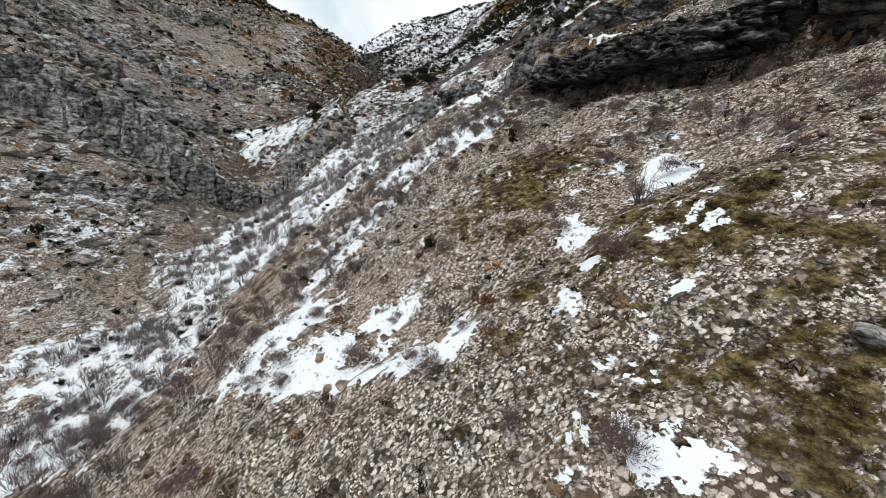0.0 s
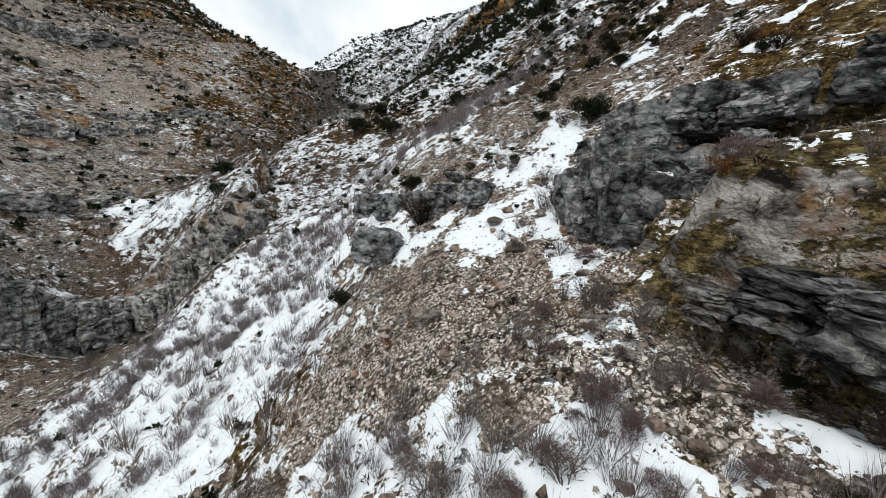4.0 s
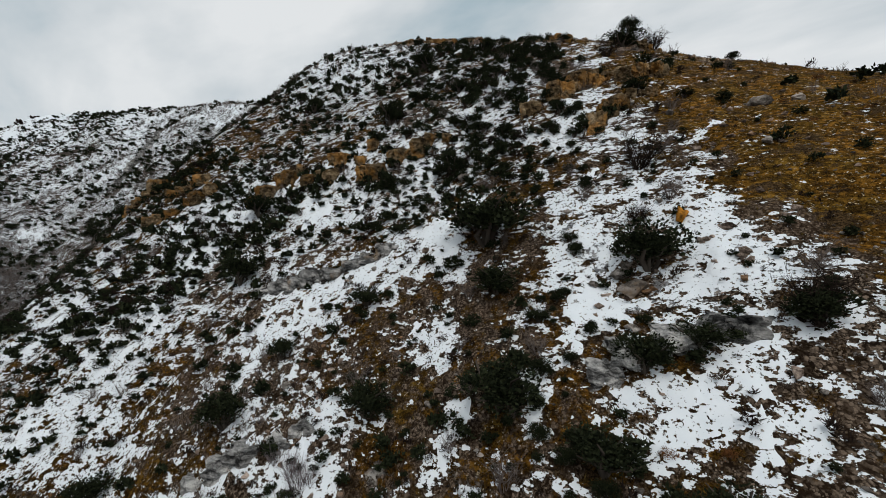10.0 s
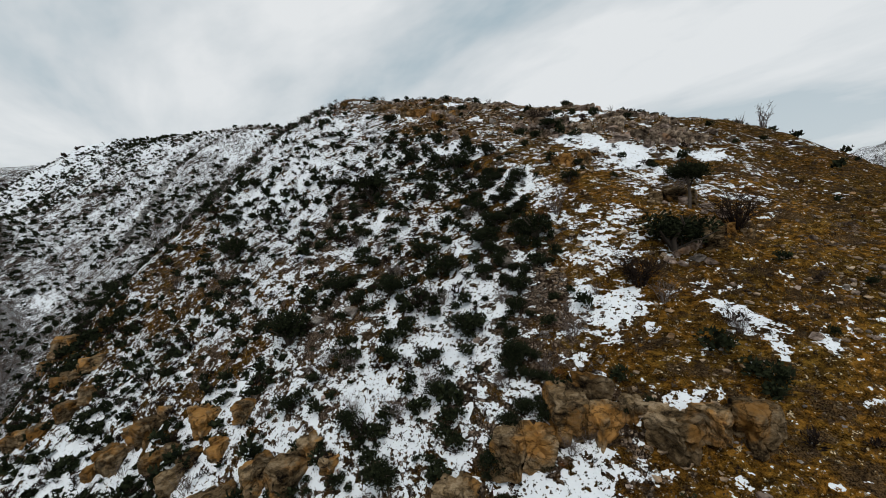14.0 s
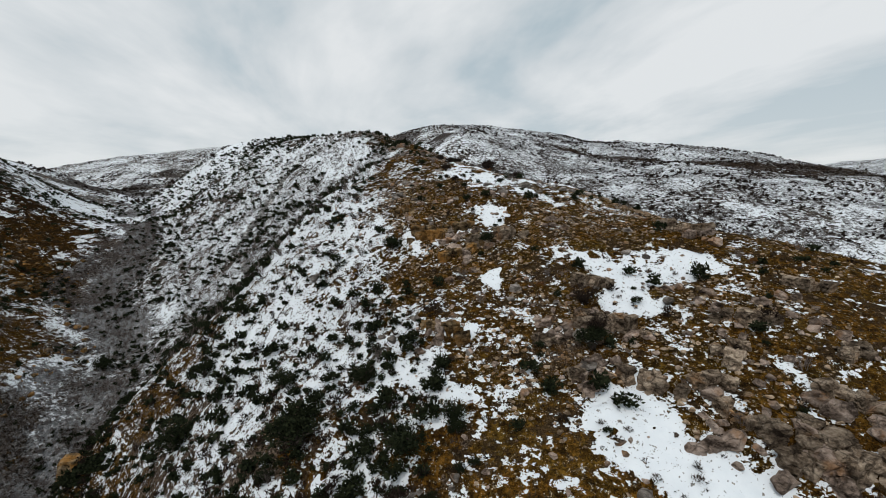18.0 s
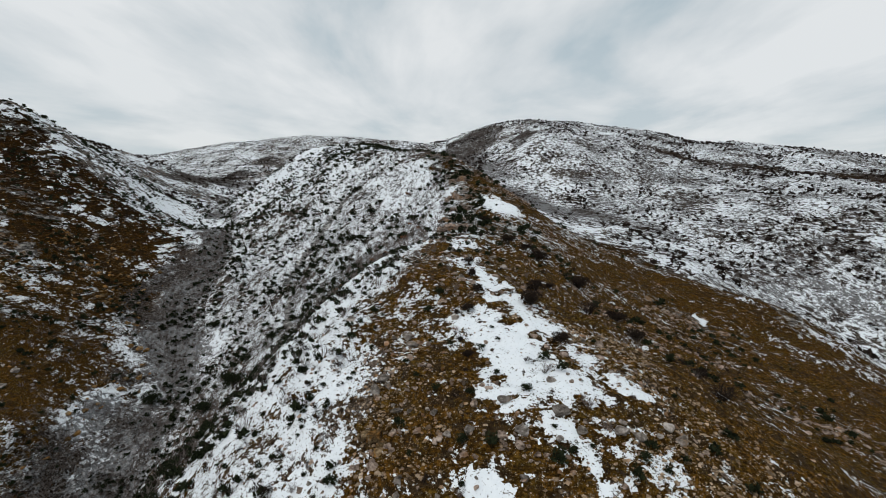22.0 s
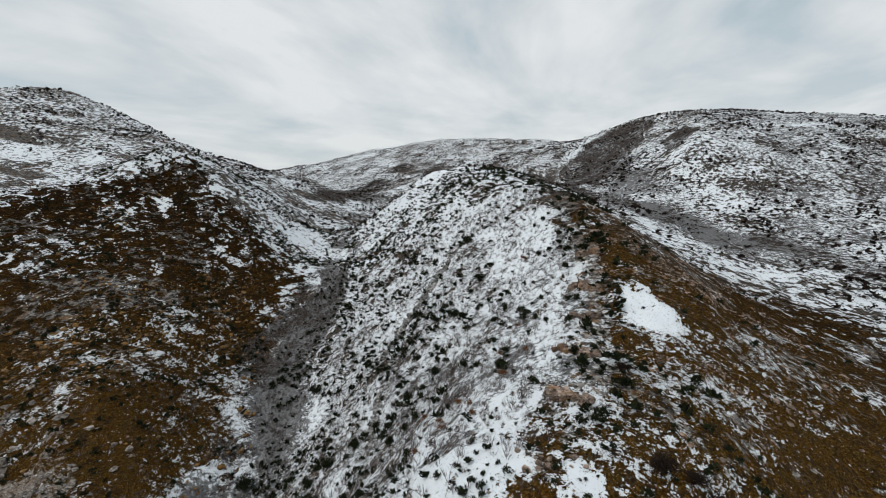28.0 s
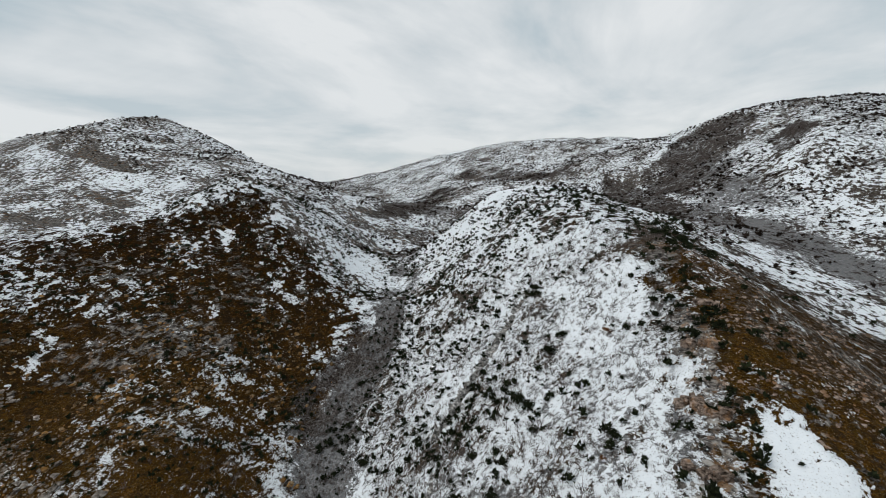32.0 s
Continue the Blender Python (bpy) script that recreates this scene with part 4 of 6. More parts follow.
    whole = area(x, y, SNOW_FOOT + SNOW_FOOT_B + SNOW_END + SNOW_END_B + SNOW_END_C + SNOW_SHELF + SNOW_SHELF_B + SNOW_TOP + SNOW_TOP_B + SNOW_RIDGE, ragged)
    snow = np.maximum(snow, snow * (1 - whole) + (1.08 + 0.22 * fbm(x, y, 3, 3, 2)) * whole)
    dark, stony = area(x, y, BRUSHY_FAR, ragged), area(x, y, ROCKY_FAR, ragged)
    shoulder = area(x, y, SHOULDER_EAST, ragged)
    snow = snow - 0.25 * dark - 0.5 * stony
    snow = snow * (1 - shoulder) + shoulder * (0.36 + 0.2 * fbm(x, y, 12, 3, 1))
    bare, _ = line_distance(x, y, [(300, 655), (420, 600), (500, 515), (640, 500), (900, 480)])
    bare = smooth(14, 4, np.abs(bare) / (1 + 3.0 * smooth(430, 560, x))) * smooth(280, 330, x)
    snow = snow - 0.45 * bare - 0.5 * smooth(1.3, 2.2, slope)
    grass = 0.18 * start + 0.12 * start * smooth(3, 7, x) + 0.54 * (1 - start) - 0.24 * smooth(94, 80, y + 1.25 * x) * (1 - start)
    grass = np.maximum(grass, 0.48 * moss) - 0.4 * scree
    grass = np.maximum(grass, 1.0 * east * (1 - 0.75 * start)) * (1 - 0.35 * left * smooth(140, 100, y))
    grass = np.maximum(grass, 1.0 * left * np.maximum(smooth(170, 218, y), smooth(110, 150, y) * smooth(-50, -38, x)))
    grass = np.maximum(grass, 1.2 * turf)
    grass = (grass + 0.35 * fbm(x, y, 9, 3, 2)) * (1 - 0.75 * far * (1 - bare)) * (1 - 0.6 * hill)
    rock = 0.30 * smooth(0.85, 1.4, slope) + 0.36 * left * smooth(150, 105, y) + 0.26 * left * smooth(-42, -62, x) * smooth(100, 120, y) * smooth(230, 190, y) + 0.26 * left * smooth(200, 240, y) + 0.34 * east * smooth(165, 205, y) + 0.10 * hill * flank + 0.42 * behind + 0.18 * fbm(x, y, 14, 4, 5)
    grass = grass * (1 - shoulder) + 0.55 * shoulder
    rock = rock + 0.4 * stony
    rock = rock * (1 - shoulder) + shoulder * (0.4 + 0.2 * fbm(x, y, 14, 4, 5))
    rock = rock + 0.3 * smooth(6, 2, np.abs(edge - 3)) * north * smooth(345, 300, y) + 0.12 * (1 - east) * (1 - start)
    cw, _ = line_distance(x, y, CLIFF_WEST)
    ce, _ = line_distance(x, y, CLIFF_EAST)
    rock = rock + 0.7 * smooth(5, 2, np.abs(cw)) * smooth(-17, -24, x) + 0.22 * smooth(3.5, 1.5, np.abs(ce - 1))
    brush = (0.58 + 0.3 * fbm(x, y, 14, 3, 2)) * smooth(19, 8, np.abs(creek)) * smooth(135, 180, y) + 0.25 * smooth(22, 8, np.abs(creek)) * smooth(160, 60, y)
    brush = brush + 0.40 * hill * (1 - left) + 0.12 * (1 - east) * (1 - start) * (1 - left) * (1 - north) * (1 - low)
    brush = np.maximum(brush, (0.72 + 0.3 * fbm(x, y, 40, 4, 1)) * dark)
    brush = np.maximum(brush, area(x, y, BRUSHY_HILL, ragged) * (0.38 + 0.3 * fbm(x, y, 8, 3, 1)))
    brush = np.maximum(brush, 0.12 * left * smooth(190, 240, y))
    brush = brush + 0.30 * smooth(8, 3, np.abs(edge - 4)) * north * smooth(345, 300, y)
    # dark plants along the cliff foot; the band also paints in the overhang's shade
    brush = brush + 0.34 * smooth(7, 2.5, np.abs(ce + 3)) * smooth(52, 40, y)
    valley, _ = line_distance(x, y, [(330, 300), (259, 360), (190, 405), (130, 462), (70, 545), (-60, 610), (-240, 640)])
    brush = np.maximum(brush, (0.62 + 0.35 * fbm(x, y, 55, 4, 3)) * smooth(70, 20, np.abs(valley)) * smooth(380, 450, y) + 0.2 * smooth(40, 15, np.abs(valley)) * smooth(200, 260, y))
    brush = np.maximum(brush, 0.50 * smooth(150, 200, x) * smooth(200, 330, y))
    gully, _ = line_distance(x, y, [(130, 455), (105, 530), (92, 600), (95, 665), (110, 690)])
    brush = np.maximum(brush, (0.66 + 0.45 * fbm(x, y, 60, 4, 1)) * smooth(65, 10, np.abs(gully)))
    return snow, grass, np.clip(rock, 0, 1), brush


def detail(x, y):
    """Relief on top of the smooth land."""
    spread = smooth(120, 500, np.hypot(x - 30, y - 110))
    z = 0.55 * fbm(x, y, 11, 3, 0) + 0.22 * fbm(x, y, 2.6, 3, 3) + 0.07 * fbm(x, y, 0.9, 2, 5)
    ledge = fbm(x, y, 17, 3, 4)
    beds = vnoise(x * 0.05 - y * 0.03, (y * 0.6 + x * 0.75) * 0.33, 2)
    z = z + 0.55 * np.abs(ledge) * beds
    for px, py, high, wide in ((1915, 490, 385, 340), (1690, 1130, 150, 400)):
        r = np.hypot(x - px, y - py) / wide
        z = z + high * np.maximum(0, 1 - r + 0.25 * fbm(x, y, 260, 5, 3)) * smooth(1.3, 0.9, r)
    return z + spread * (3.4 * fbm(x, y, 60, 4, 2) + 5.0 * (np.abs(fbm(x, y, 150, 4, 1)) - 0.35))


def steps(*runs):
    """Grid coordinates: runs of (end, first step, growth)."""
    out = [runs[0]]
    for end, size, grow in runs[1:]:
        while out[-1] < end:
            out.append(out[-1] + size)
            size *= grow
    return np.array(out)


def outward(start, reach, size, grow):
    out, s = [start], size
    while abs(out[-1] - start) < reach:
        out.append(out[-1] - s)
        s *= grow
    return out[:0:-1]


GX = np.concatenate([outward(-92, 2300, 0.95, 1.04), steps(-92, (-16, 0.85, 1), (100, 0.42, 1), (142, 0.85, 1), (2400, 0.95, 1.05))])
GY = np.concatenate([outward(2, 900, 0.6, 1.06), steps(2, (178, 0.42, 1), (350, 0.85, 1), (2600, 0.95, 1.04))])
MX, MY = np.meshgrid(GX, GY, indexing="ij")
LAND = base_height(MX, MY) + cliffs(MX, MY)
GZ = LAND + detail(MX, MY)
SLOPE = np.hypot(np.gradient(LAND, GX, axis=0), np.gradient(LAND, GY, axis=1))
SNOW, GRASS, ROCK, BRUSH = cover(MX, MY, SLOPE)


def sample(field, x, y):
    """A grid field at any places."""
    x, y = np.asarray(x, float), np.asarray(y, float)
    i = np.clip(np.searchsorted(GX, x) - 1, 0, len(GX) - 2)
    j = np.clip(np.searchsorted(GY, y) - 1, 0, len(GY) - 2)
    u, v = (x - GX[i]) / (GX[i + 1] - GX[i]), (y - GY[j]) / (GY[j + 1] - GY[j])
    return field[i, j] * (1 - u) * (1 - v) + field[i + 1, j] * u * (1 - v) + field[i, j + 1] * (1 - u) * v + field[i + 1, j + 1] * u * v


def mesh_from(name, verts, faces, smooth_faces=True):
    """A mesh from arrays; all faces have the same number of corners."""
    verts, faces = np.asarray(verts, np.float32), np.asarray(faces, np.int32)
    me = bpy.data.meshes.new(name)
    me.vertices.add(len(verts))
    me.vertices.foreach_set("co", verts.ravel())
    me.loops.add(faces.size)
    me.loops.foreach_set("vertex_index", faces.ravel())
    me.polygons.add(len(faces))
    me.polygons.foreach_set("loop_start", np.arange(0, faces.size, faces.shape[1], dtype=np.int32))
    me.update(calc_edges=True)
    me.polygons.foreach_set("use_smooth", np.full(len(faces), smooth_faces))
    return me


def grid_faces(nx, ny):
    k = np.arange(nx * ny).reshape(nx, ny)
    return np.stack([k[:-1, :-1], k[1:, :-1], k[1:, 1:], k[:-1, 1:]], -1).reshape(-1, 4)


def build_ground():
    verts = np.stack([MX, MY, GZ], -1).reshape(-1, 3)
    me = mesh_from("ground", verts, grid_faces(len(GX), len(GY)))
    # coarser noise and darker ground colours away from the near slope
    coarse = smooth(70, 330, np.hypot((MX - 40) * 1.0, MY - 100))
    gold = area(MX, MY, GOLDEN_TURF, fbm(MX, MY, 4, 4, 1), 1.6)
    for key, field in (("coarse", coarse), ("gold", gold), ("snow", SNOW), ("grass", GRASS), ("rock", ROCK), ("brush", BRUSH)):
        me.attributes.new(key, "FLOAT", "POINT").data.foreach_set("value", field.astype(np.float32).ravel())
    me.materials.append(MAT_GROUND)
    tagged(new("ground", me), "steep mountain ground of scree, dry brown turf and thin snow", "ground", kind="structure")


def build_snow():
    """Thicker snow lying proud of the ground, on a finer grid close to the flight."""
    pieces = []
    for x0, x1, y0, y1, d in ((-14, 46, 4, 100, 0.16), (46, 100, 70, 178, 0.30), (-60, 46, 100, 178, 0.42), (-60, 142, 178, 350, 0.85)):
        x, y = np.meshgrid(np.arange(x0, x1 + d / 2, d), np.arange(y0, y1 + d / 2, d), indexing="ij")
        level, amount, twig = sample(GZ, x, y), sample(SNOW, x, y), sample(BRUSH, x, y)
        lift = (amount + 0.32 * fbm(x, y, 1.5, 3, 5) + 0.16 * fbm(x, y, 0.55, 2, 1) - 0.92) * 0.45
        lift = np.clip(lift, -0.5, 0.10 + 0.05 * fbm(x, y, 2, 3, 2)) - 0.5 * smooth(0.35, 0.6, twig) * smooth(150, 200, y)
        verts = np.stack([x, y, level + lift], -1).reshape(-1, 3)
        faces = grid_faces(*x.shape)
        faces = faces[(lift.ravel()[faces] > 0).any(1)]
        used, back = np.unique(faces, return_inverse=True)
        pieces.append((verts[used], back.reshape(-1, 4)))
    me = mesh_from("snow", *gather(pieces))
    me.materials.append(MAT_SNOW)
    tagged(new("snow", me), "patches of old melting snow lying on the slope", "snow", kind="stuff")


def gather(pieces):
    """Joins lists of corners and faces."""
    v, f, base = [], [], 0
    for a, b in pieces:
        v.append(a)
        f.append(b + base)
        base += len(a)
    return np.concatenate(v).astype(np.float32), np.concatenate(f).astype(np.int32)


build_ground()
build_snow()


# ---- building blocks ----
def part(name, me, material, parent=None, label=""):
    """Links a mesh as one object under a thing."""
    if not me.materials:
        me.materials.append(material)
    ob = new(name, me)
    ob.parent = parent
    if label:
        ob["label"] = label
    return ob


def rock_mesh(seed, sharp=16, flat=0.7, cuts=0, rough=0.0):
    """An angular boulder about 1 m across, standing a little in the ground."""
    rng = random.Random(seed)
    bm = bmesh.new()
    for _ in range(sharp):
        v = Vector((rng.gauss(0, 1), rng.gauss(0, 1), rng.gauss(0, 1))).normalized()
        bm.verts.new((v.x * rng.uniform(0.40, 0.55), v.y * rng.uniform(0.32, 0.5), v.z * rng.uniform(0.4, 0.52) * flat + 0.2 * flat))
    hull = bmesh.ops.convex_hull(bm, input=bm.verts)
    bmesh.ops.delete(bm, geom=list({g for g in hull["geom_unused"] + hull["geom_interior"] if isinstance(g, bmesh.types.BMVert)}), context="VERTS")
    if cuts:
        bmesh.ops.subdivide_edges(bm, edges=bm.edges[:], cuts=cuts, use_grid_fill=True)
        off = Vector((seed * 3.1, seed * 1.7, 0))
        for v in bm.verts:
            n = v.co.normalized()
            v.co += n * rough * (noise.fractal(v.co * 3 + off, 1.0, 2.0, 4) + 0.8 * abs(noise.noise(v.co * 7 + off)))
    bmesh.ops.triangulate(bm, faces=bm.faces[:])
    me = bpy.data.meshes.new("rock")
    bm.to_mesh(me)
    bm.free()
    return me


def block_mesh(seed, cuts=5, rough=0.09, beds=5.0):
    """A bedded, cracked block of rock about 1 m each way, centred on its middle."""
    rng = random.Random(seed)
    bm = bmesh.new()
    for sx in (-0.5, 0.5):
        for sy in (-0.5, 0.5):
            for sz in (-0.5, 0.5):
                c = Vector((sx * rng.uniform(0.75, 1.08), sy * rng.uniform(0.75, 1.08), sz * rng.uniform(0.8, 1.05)))
                for axis in range(3):
                    q = c.copy()
                    q[axis] *= rng.uniform(0.55, 0.92)
                    bm.verts.new(q)
    hull = bmesh.ops.convex_hull(bm, input=bm.verts)
    bmesh.ops.delete(bm, geom=list({g for g in hull["geom_unused"] + hull["geom_interior"] if isinstance(g, bmesh.types.BMVert)}), context="VERTS")
    bmesh.ops.triangulate(bm, faces=bm.faces[:])
    while max(e.calc_length() for e in bm.edges) > 0.9 / cuts:
        longest = [e for e in bm.edges if e.calc_length() > 0.9 / cuts]
        bmesh.ops.subdivide_edges(bm, edges=longest, cuts=1)
        bmesh.ops.triangulate(bm, faces=[f for f in bm.faces if len(f.verts) > 3])
    off = Vector((seed * 3.7, seed * 1.3, seed * 0.7))
    for v in bm.verts:
        n = Vector((v.co.x, v.co.y, v.co.z * 0.4)).normalized()
        layer = math.floor((v.co.z + 0.12 * noise.noise(v.co * 1.5 + off)) * beds)
        k = rough * 1.1 * noise.noise(Vector((layer * 2.7, v.co.x * 1.2, v.co.y * 1.2)) + off)
        k += rough * 1.3 * noise.fractal(v.co * 2.6 + off, 1.0, 2.1, 4) - rough * 1.6 * max(0, 0.12 - abs(noise.noise(v.co * 1.7 - off))) / 0.12
        v.co += n * k
        v.co.z += 0.4 * rough * noise.noise(v.co * 5 - off)
    me = bpy.data.meshes.new("block")
    bm.to_mesh(me)
    bm.free()
    return me


def arrays(me):
    v = np.empty(len(me.vertices) * 3, np.float32)
    me.vertices.foreach_get("co", v)
    return v.reshape(-1, 3), np.array([p.vertices[:] for p in me.polygons], np.int32)


def scatter_mesh(name, kinds, x, y, z, size, rng, tall=1.0, sink=0.0):
    """One mesh of many turned and sized copies of a few kinds of triangle meshes."""
    all_v, all_f, base = [], [], 0
    pick = rng.integers(0, len(kinds), len(x))
    turn = rng.random(len(x)) * 2 * math.pi
    high = tall * (0.8 + 0.4 * rng.random(len(x)))
    for k, (v, f) in enumerate(kinds):
        m = np.where(pick == k)[0]
        if not len(m):
            continue
        c, s = np.cos(turn[m])[:, None], np.sin(turn[m])[:, None]
        sz = size[m][:, None]
        vx = (v[None, :, 0] * c - v[None, :, 1] * s) * sz + x[m][:, None]
        vy = (v[None, :, 0] * s + v[None, :, 1] * c) * sz + y[m][:, None]
        vz = v[None, :, 2] * sz * high[m][:, None] + z[m][:, None] - sink * sz
        all_v.append(np.stack([vx, vy, vz], -1).reshape(-1, 3))
        all_f.append((f[None] + (np.arange(len(m)) * len(v))[:, None, None] + base).reshape(-1, f.shape[1]))
        base += len(m) * len(v)
    return mesh_from(name, np.concatenate(all_v), np.concatenate(all_f), False)


def tube(path, r0, r1, sides=4):
    """Triangles of a tapered limb along a path of points."""
    path = np.asarray(path, float)
    n = len(path)
    way = np.gradient(path, axis=0)
    way /= np.linalg.norm(way, axis=1)[:, None] + 1e-9
    side = np.cross(way, (0.3, 0.5, 0.81))
    side /= np.linalg.norm(side, axis=1)[:, None] + 1e-9
    other = np.cross(way, side)
    r = np.linspace(r0, r1, n)[:, None, None]
    a = (np.arange(sides) * 2 * math.pi / sides)[None, :, None]
    ring = path[:, None] + r * (np.cos(a) * side[:, None] + np.sin(a) * other[:, None])
    k = np.arange(n * sides).reshape(n, sides)
    q = np.stack([k[:-1], np.roll(k[:-1], -1, 1), np.roll(k[1:], -1, 1), k[1:]], -1).reshape(-1, 4)
    return ring.reshape(-1, 3), np.concatenate([q[:, [0, 1, 2]], q[:, [0, 2, 3]]])


def limbs(seed, count=6, reach=0.55, high=0.8, thick=0.045, wobble=0.12, sides=4):
    """Main limbs that spread from the foot of a shrub about 1 m across; also their tips."""
    rng = np.random.default_rng(seed)
    out, tips = [], []
    for k in range(count):
        a = 2 * math.pi * (k + rng.uniform(-0.35, 0.35)) / count
        r, h = reach * rng.uniform(0.45, 0.9), high * rng.uniform(0.5, 0.95)
        t = np.linspace(0, 1, 5)[:, None]
        path = t * np.array([math.cos(a) * r, math.sin(a) * r, 0]) * (0.4 + 0.6 * t) + np.array([0, 0, h]) * t ** 0.85
        path[1:-1] += rng.normal(0, wobble * 0.3, (3, 3))
        path[0, 2] -= 0.1
        out.append(tube(path, thick * rng.uniform(0.6, 1), thick * 0.25, sides))
        tips.append(path[2:])
    return out, np.concatenate(tips)


def crown(seed, leaves=520, size=0.075, lobes=9, wide=0.5, high=0.85, leaf_wide=0.45):
    """A bushy crown about 1 m across: many small sprigs on uneven lobes, with gaps between."""
    rng = np.random.default_rng(seed)
    a = rng.random(lobes) * 2 * math.pi
    rr = wide * 0.62 * np.sqrt(rng.random(lobes))
    centre = np.stack([np.cos(a) * rr, np.sin(a) * rr, high * rng.uniform(0.25, 0.72, lobes)], 1)
    radius = rng.uniform(0.15, 0.30, lobes) * (wide / 0.5)
    pick = rng.integers(0, lobes, leaves)
    d = rng.normal(0, 1, (leaves, 3))
    d[:, 2] = np.abs(d[:, 2]) * 0.9 - 0.25
    d /= np.linalg.norm(d, axis=1)[:, None]
    p = centre[pick] + d * radius[pick][:, None] * rng.uniform(0.55, 1.12, leaves)[:, None]
    p[:, 2] = np.maximum(p[:, 2], 0.03)
    way = d * 0.8 + np.array([0, 0, 0.45]) + rng.normal(0, 0.45, (leaves, 3))
    way /= np.linalg.norm(way, axis=1)[:, None]
    side = np.cross(way, rng.normal(0, 1, (leaves, 3)))
    side /= np.linalg.norm(side, axis=1)[:, None] + 1e-9
    up = np.cross(way, side)
    L = size * rng.uniform(0.6, 1.4, leaves)[:, None]
    W = L * leaf_wide
    v = np.stack([p - way * L * 0.6, p + side * W, p + way * L, p - side * W + up * W * 0.7], 1)
    k = np.arange(leaves)[:, None] * 4
    f = np.concatenate([k + np.array([[0, 1, 2]]), k + np.array([[0, 2, 3]])])
    return v.reshape(-1, 3).astype(np.float32), f.astype(np.int32)


def twigs(seed, stems=16, forks=4, reach=0.5, high=0.9, thick=0.009, sides=3):
    """A leafless shrub about 1 m across: crooked stems that fork into thin twigs."""
    rng = np.random.default_rng(seed)
    out = []
    for _ in range(stems):
        a, r, h = rng.random() * 2 * math.pi, reach * math.sqrt(rng.random()), high * rng.uniform(0.4, 1)
        end = np.array([math.cos(a) * r, math.sin(a) * r, h])
        foot = np.array([math.cos(a) * 0.06, math.sin(a) * 0.06, -0.08])
        t = np.linspace(0, 1, 4)[:, None]
        path = foot + (end - foot) * np.hstack([t ** 1.3, t ** 1.3, t ** 0.85])
        path[1:] += rng.normal(0, 0.05, (3, 3))
        out.append(tube(path, thick, thick * 0.35, sides))
        for _ in range(forks):
            k = rng.integers(1, 3)
            t = rng.random()
            b = path[k] * (1 - t) + path[k + 1] * t
            way = rng.normal(0, 1, 3) * np.array([1, 1, 0.5]) + np.array([0, 0, 0.7])
            tip = b + way / np.linalg.norm(way) * rng.uniform(0.1, 0.28)
            mid = (b + tip) / 2 + rng.normal(0, 0.025, 3)
            out.append(tube([b, mid, tip], thick * 0.5, thick * 0.2, sides))
    return gather(out)


def twig_fan(seed, count=16, thin=0.03):
    """A far leafless shrub: thin twigs, low and high."""
    rng = np.random.default_rng(seed)
    out = []
    for _ in range(count):
        a, r = rng.random() * 2 * math.pi, 0.55 * math.sqrt(rng.random())
        tip = np.array([math.cos(a) * r, math.sin(a) * r, rng.uniform(0.35, 1.0)])
        s = rng.normal(0, 1, 3) * np.array([1, 1, 0.2])
        s *= thin / np.linalg.norm(s)
        foot = tip * np.array([0.3, 0.3, 0]) - np.array([0, 0, 0.05]) + rng.random() * 0.6 * tip * np.array([0.4, 0.4, 1])
        tip = tip + rng.normal(0, 0.12, 3)
        out.append((np.array([foot - s, foot + s, tip]), np.array([[0, 1, 2]])))
    return gather(out)


def tuft(seed, blades=9):
    rng = np.random.default_rng(seed)
    out = []
    for _ in range(blades):
        a = rng.random() * 2 * math.pi
        r = rng.uniform(0.1, 0.5)
        foot = np.array([math.cos(a), math.sin(a), 0]) * 0.12 * rng.random()
        tip = np.array([math.cos(a) * r, math.sin(a) * r, rng.uniform(0.35, 0.8)])
        s = np.array([-math.sin(a), math.cos(a), 0]) * 0.06
        out.append((np.array([foot - s, foot + s, tip]), np.array([[0, 1, 2]])))
    return gather(out)


# ---- where things grow and lie ----
RNG = np.random.default_rng(7)


def throw(count, x0, x1, y0, y1, weight):
    """Random places in a rectangle, kept by a weight from 0 to 1."""
    x, y = RNG.uniform(x0, x1, count), RNG.uniform(y0, y1, count)
    keep = RNG.random(count) < weight(x, y)
    return x[keep], y[keep]


def evergreen_weight(x, y):
    edge, _ = line_distance(x, y, BROWN_EDGE)
    creek, _ = line_distance(x, y, CREEK)
    clump = smooth(-0.15, 0.5, fbm(x, y, 13, 3, 1))
    west = smooth(2, -4, edge) * smooth(-2, 4, creek)
    w = west * smooth(52, 80, y + 0.25 * x) * (0.30 + 0.70 * clump) * (1 - 0.5 * smooth(165, 210, y))
    w = w * (1 - 0.93 * smooth(101, 91, y + x + 4 * fbm(x, y, 10, 2, 3))) + 0.025 * west
    w = w * (1 - 0.55 * smooth(-26, -12, edge) * smooth(122, 138, y))
    w = w + 0.28 * west * smooth(36, 46, x) * smooth(88, 96, y) * smooth(134, 122, y)
    ridge = smooth(9, 3, np.abs(edge - 5)) * smooth(180, 215, y) * (0.35 + 0.65 * clump)
    east = smooth(0, 4, edge) * (0.05 + 0.22 * smooth(185, 215, y) * smooth(30, 8, edge)) * (0.2 + clump)
    left = smooth(2, 8, -creek) * (0.10 + 0.60 * clump * smooth(180, 260, y))
    flank = west * smooth(215, 235, y) * smooth(34, 8, x) * 0.7 * (0.25 + 0.75 * clump)
    return np.clip(w + ridge + east + left + flank, 0, 1)


def near_zone(x, y):
    """The strip of slope that lies closest to the flight."""
    d, _ = line_distance(x, y, [(5, 10), (8, 40), (22, 70), (45, 90), (66, 120), (68, 175)])
    return np.abs(d)


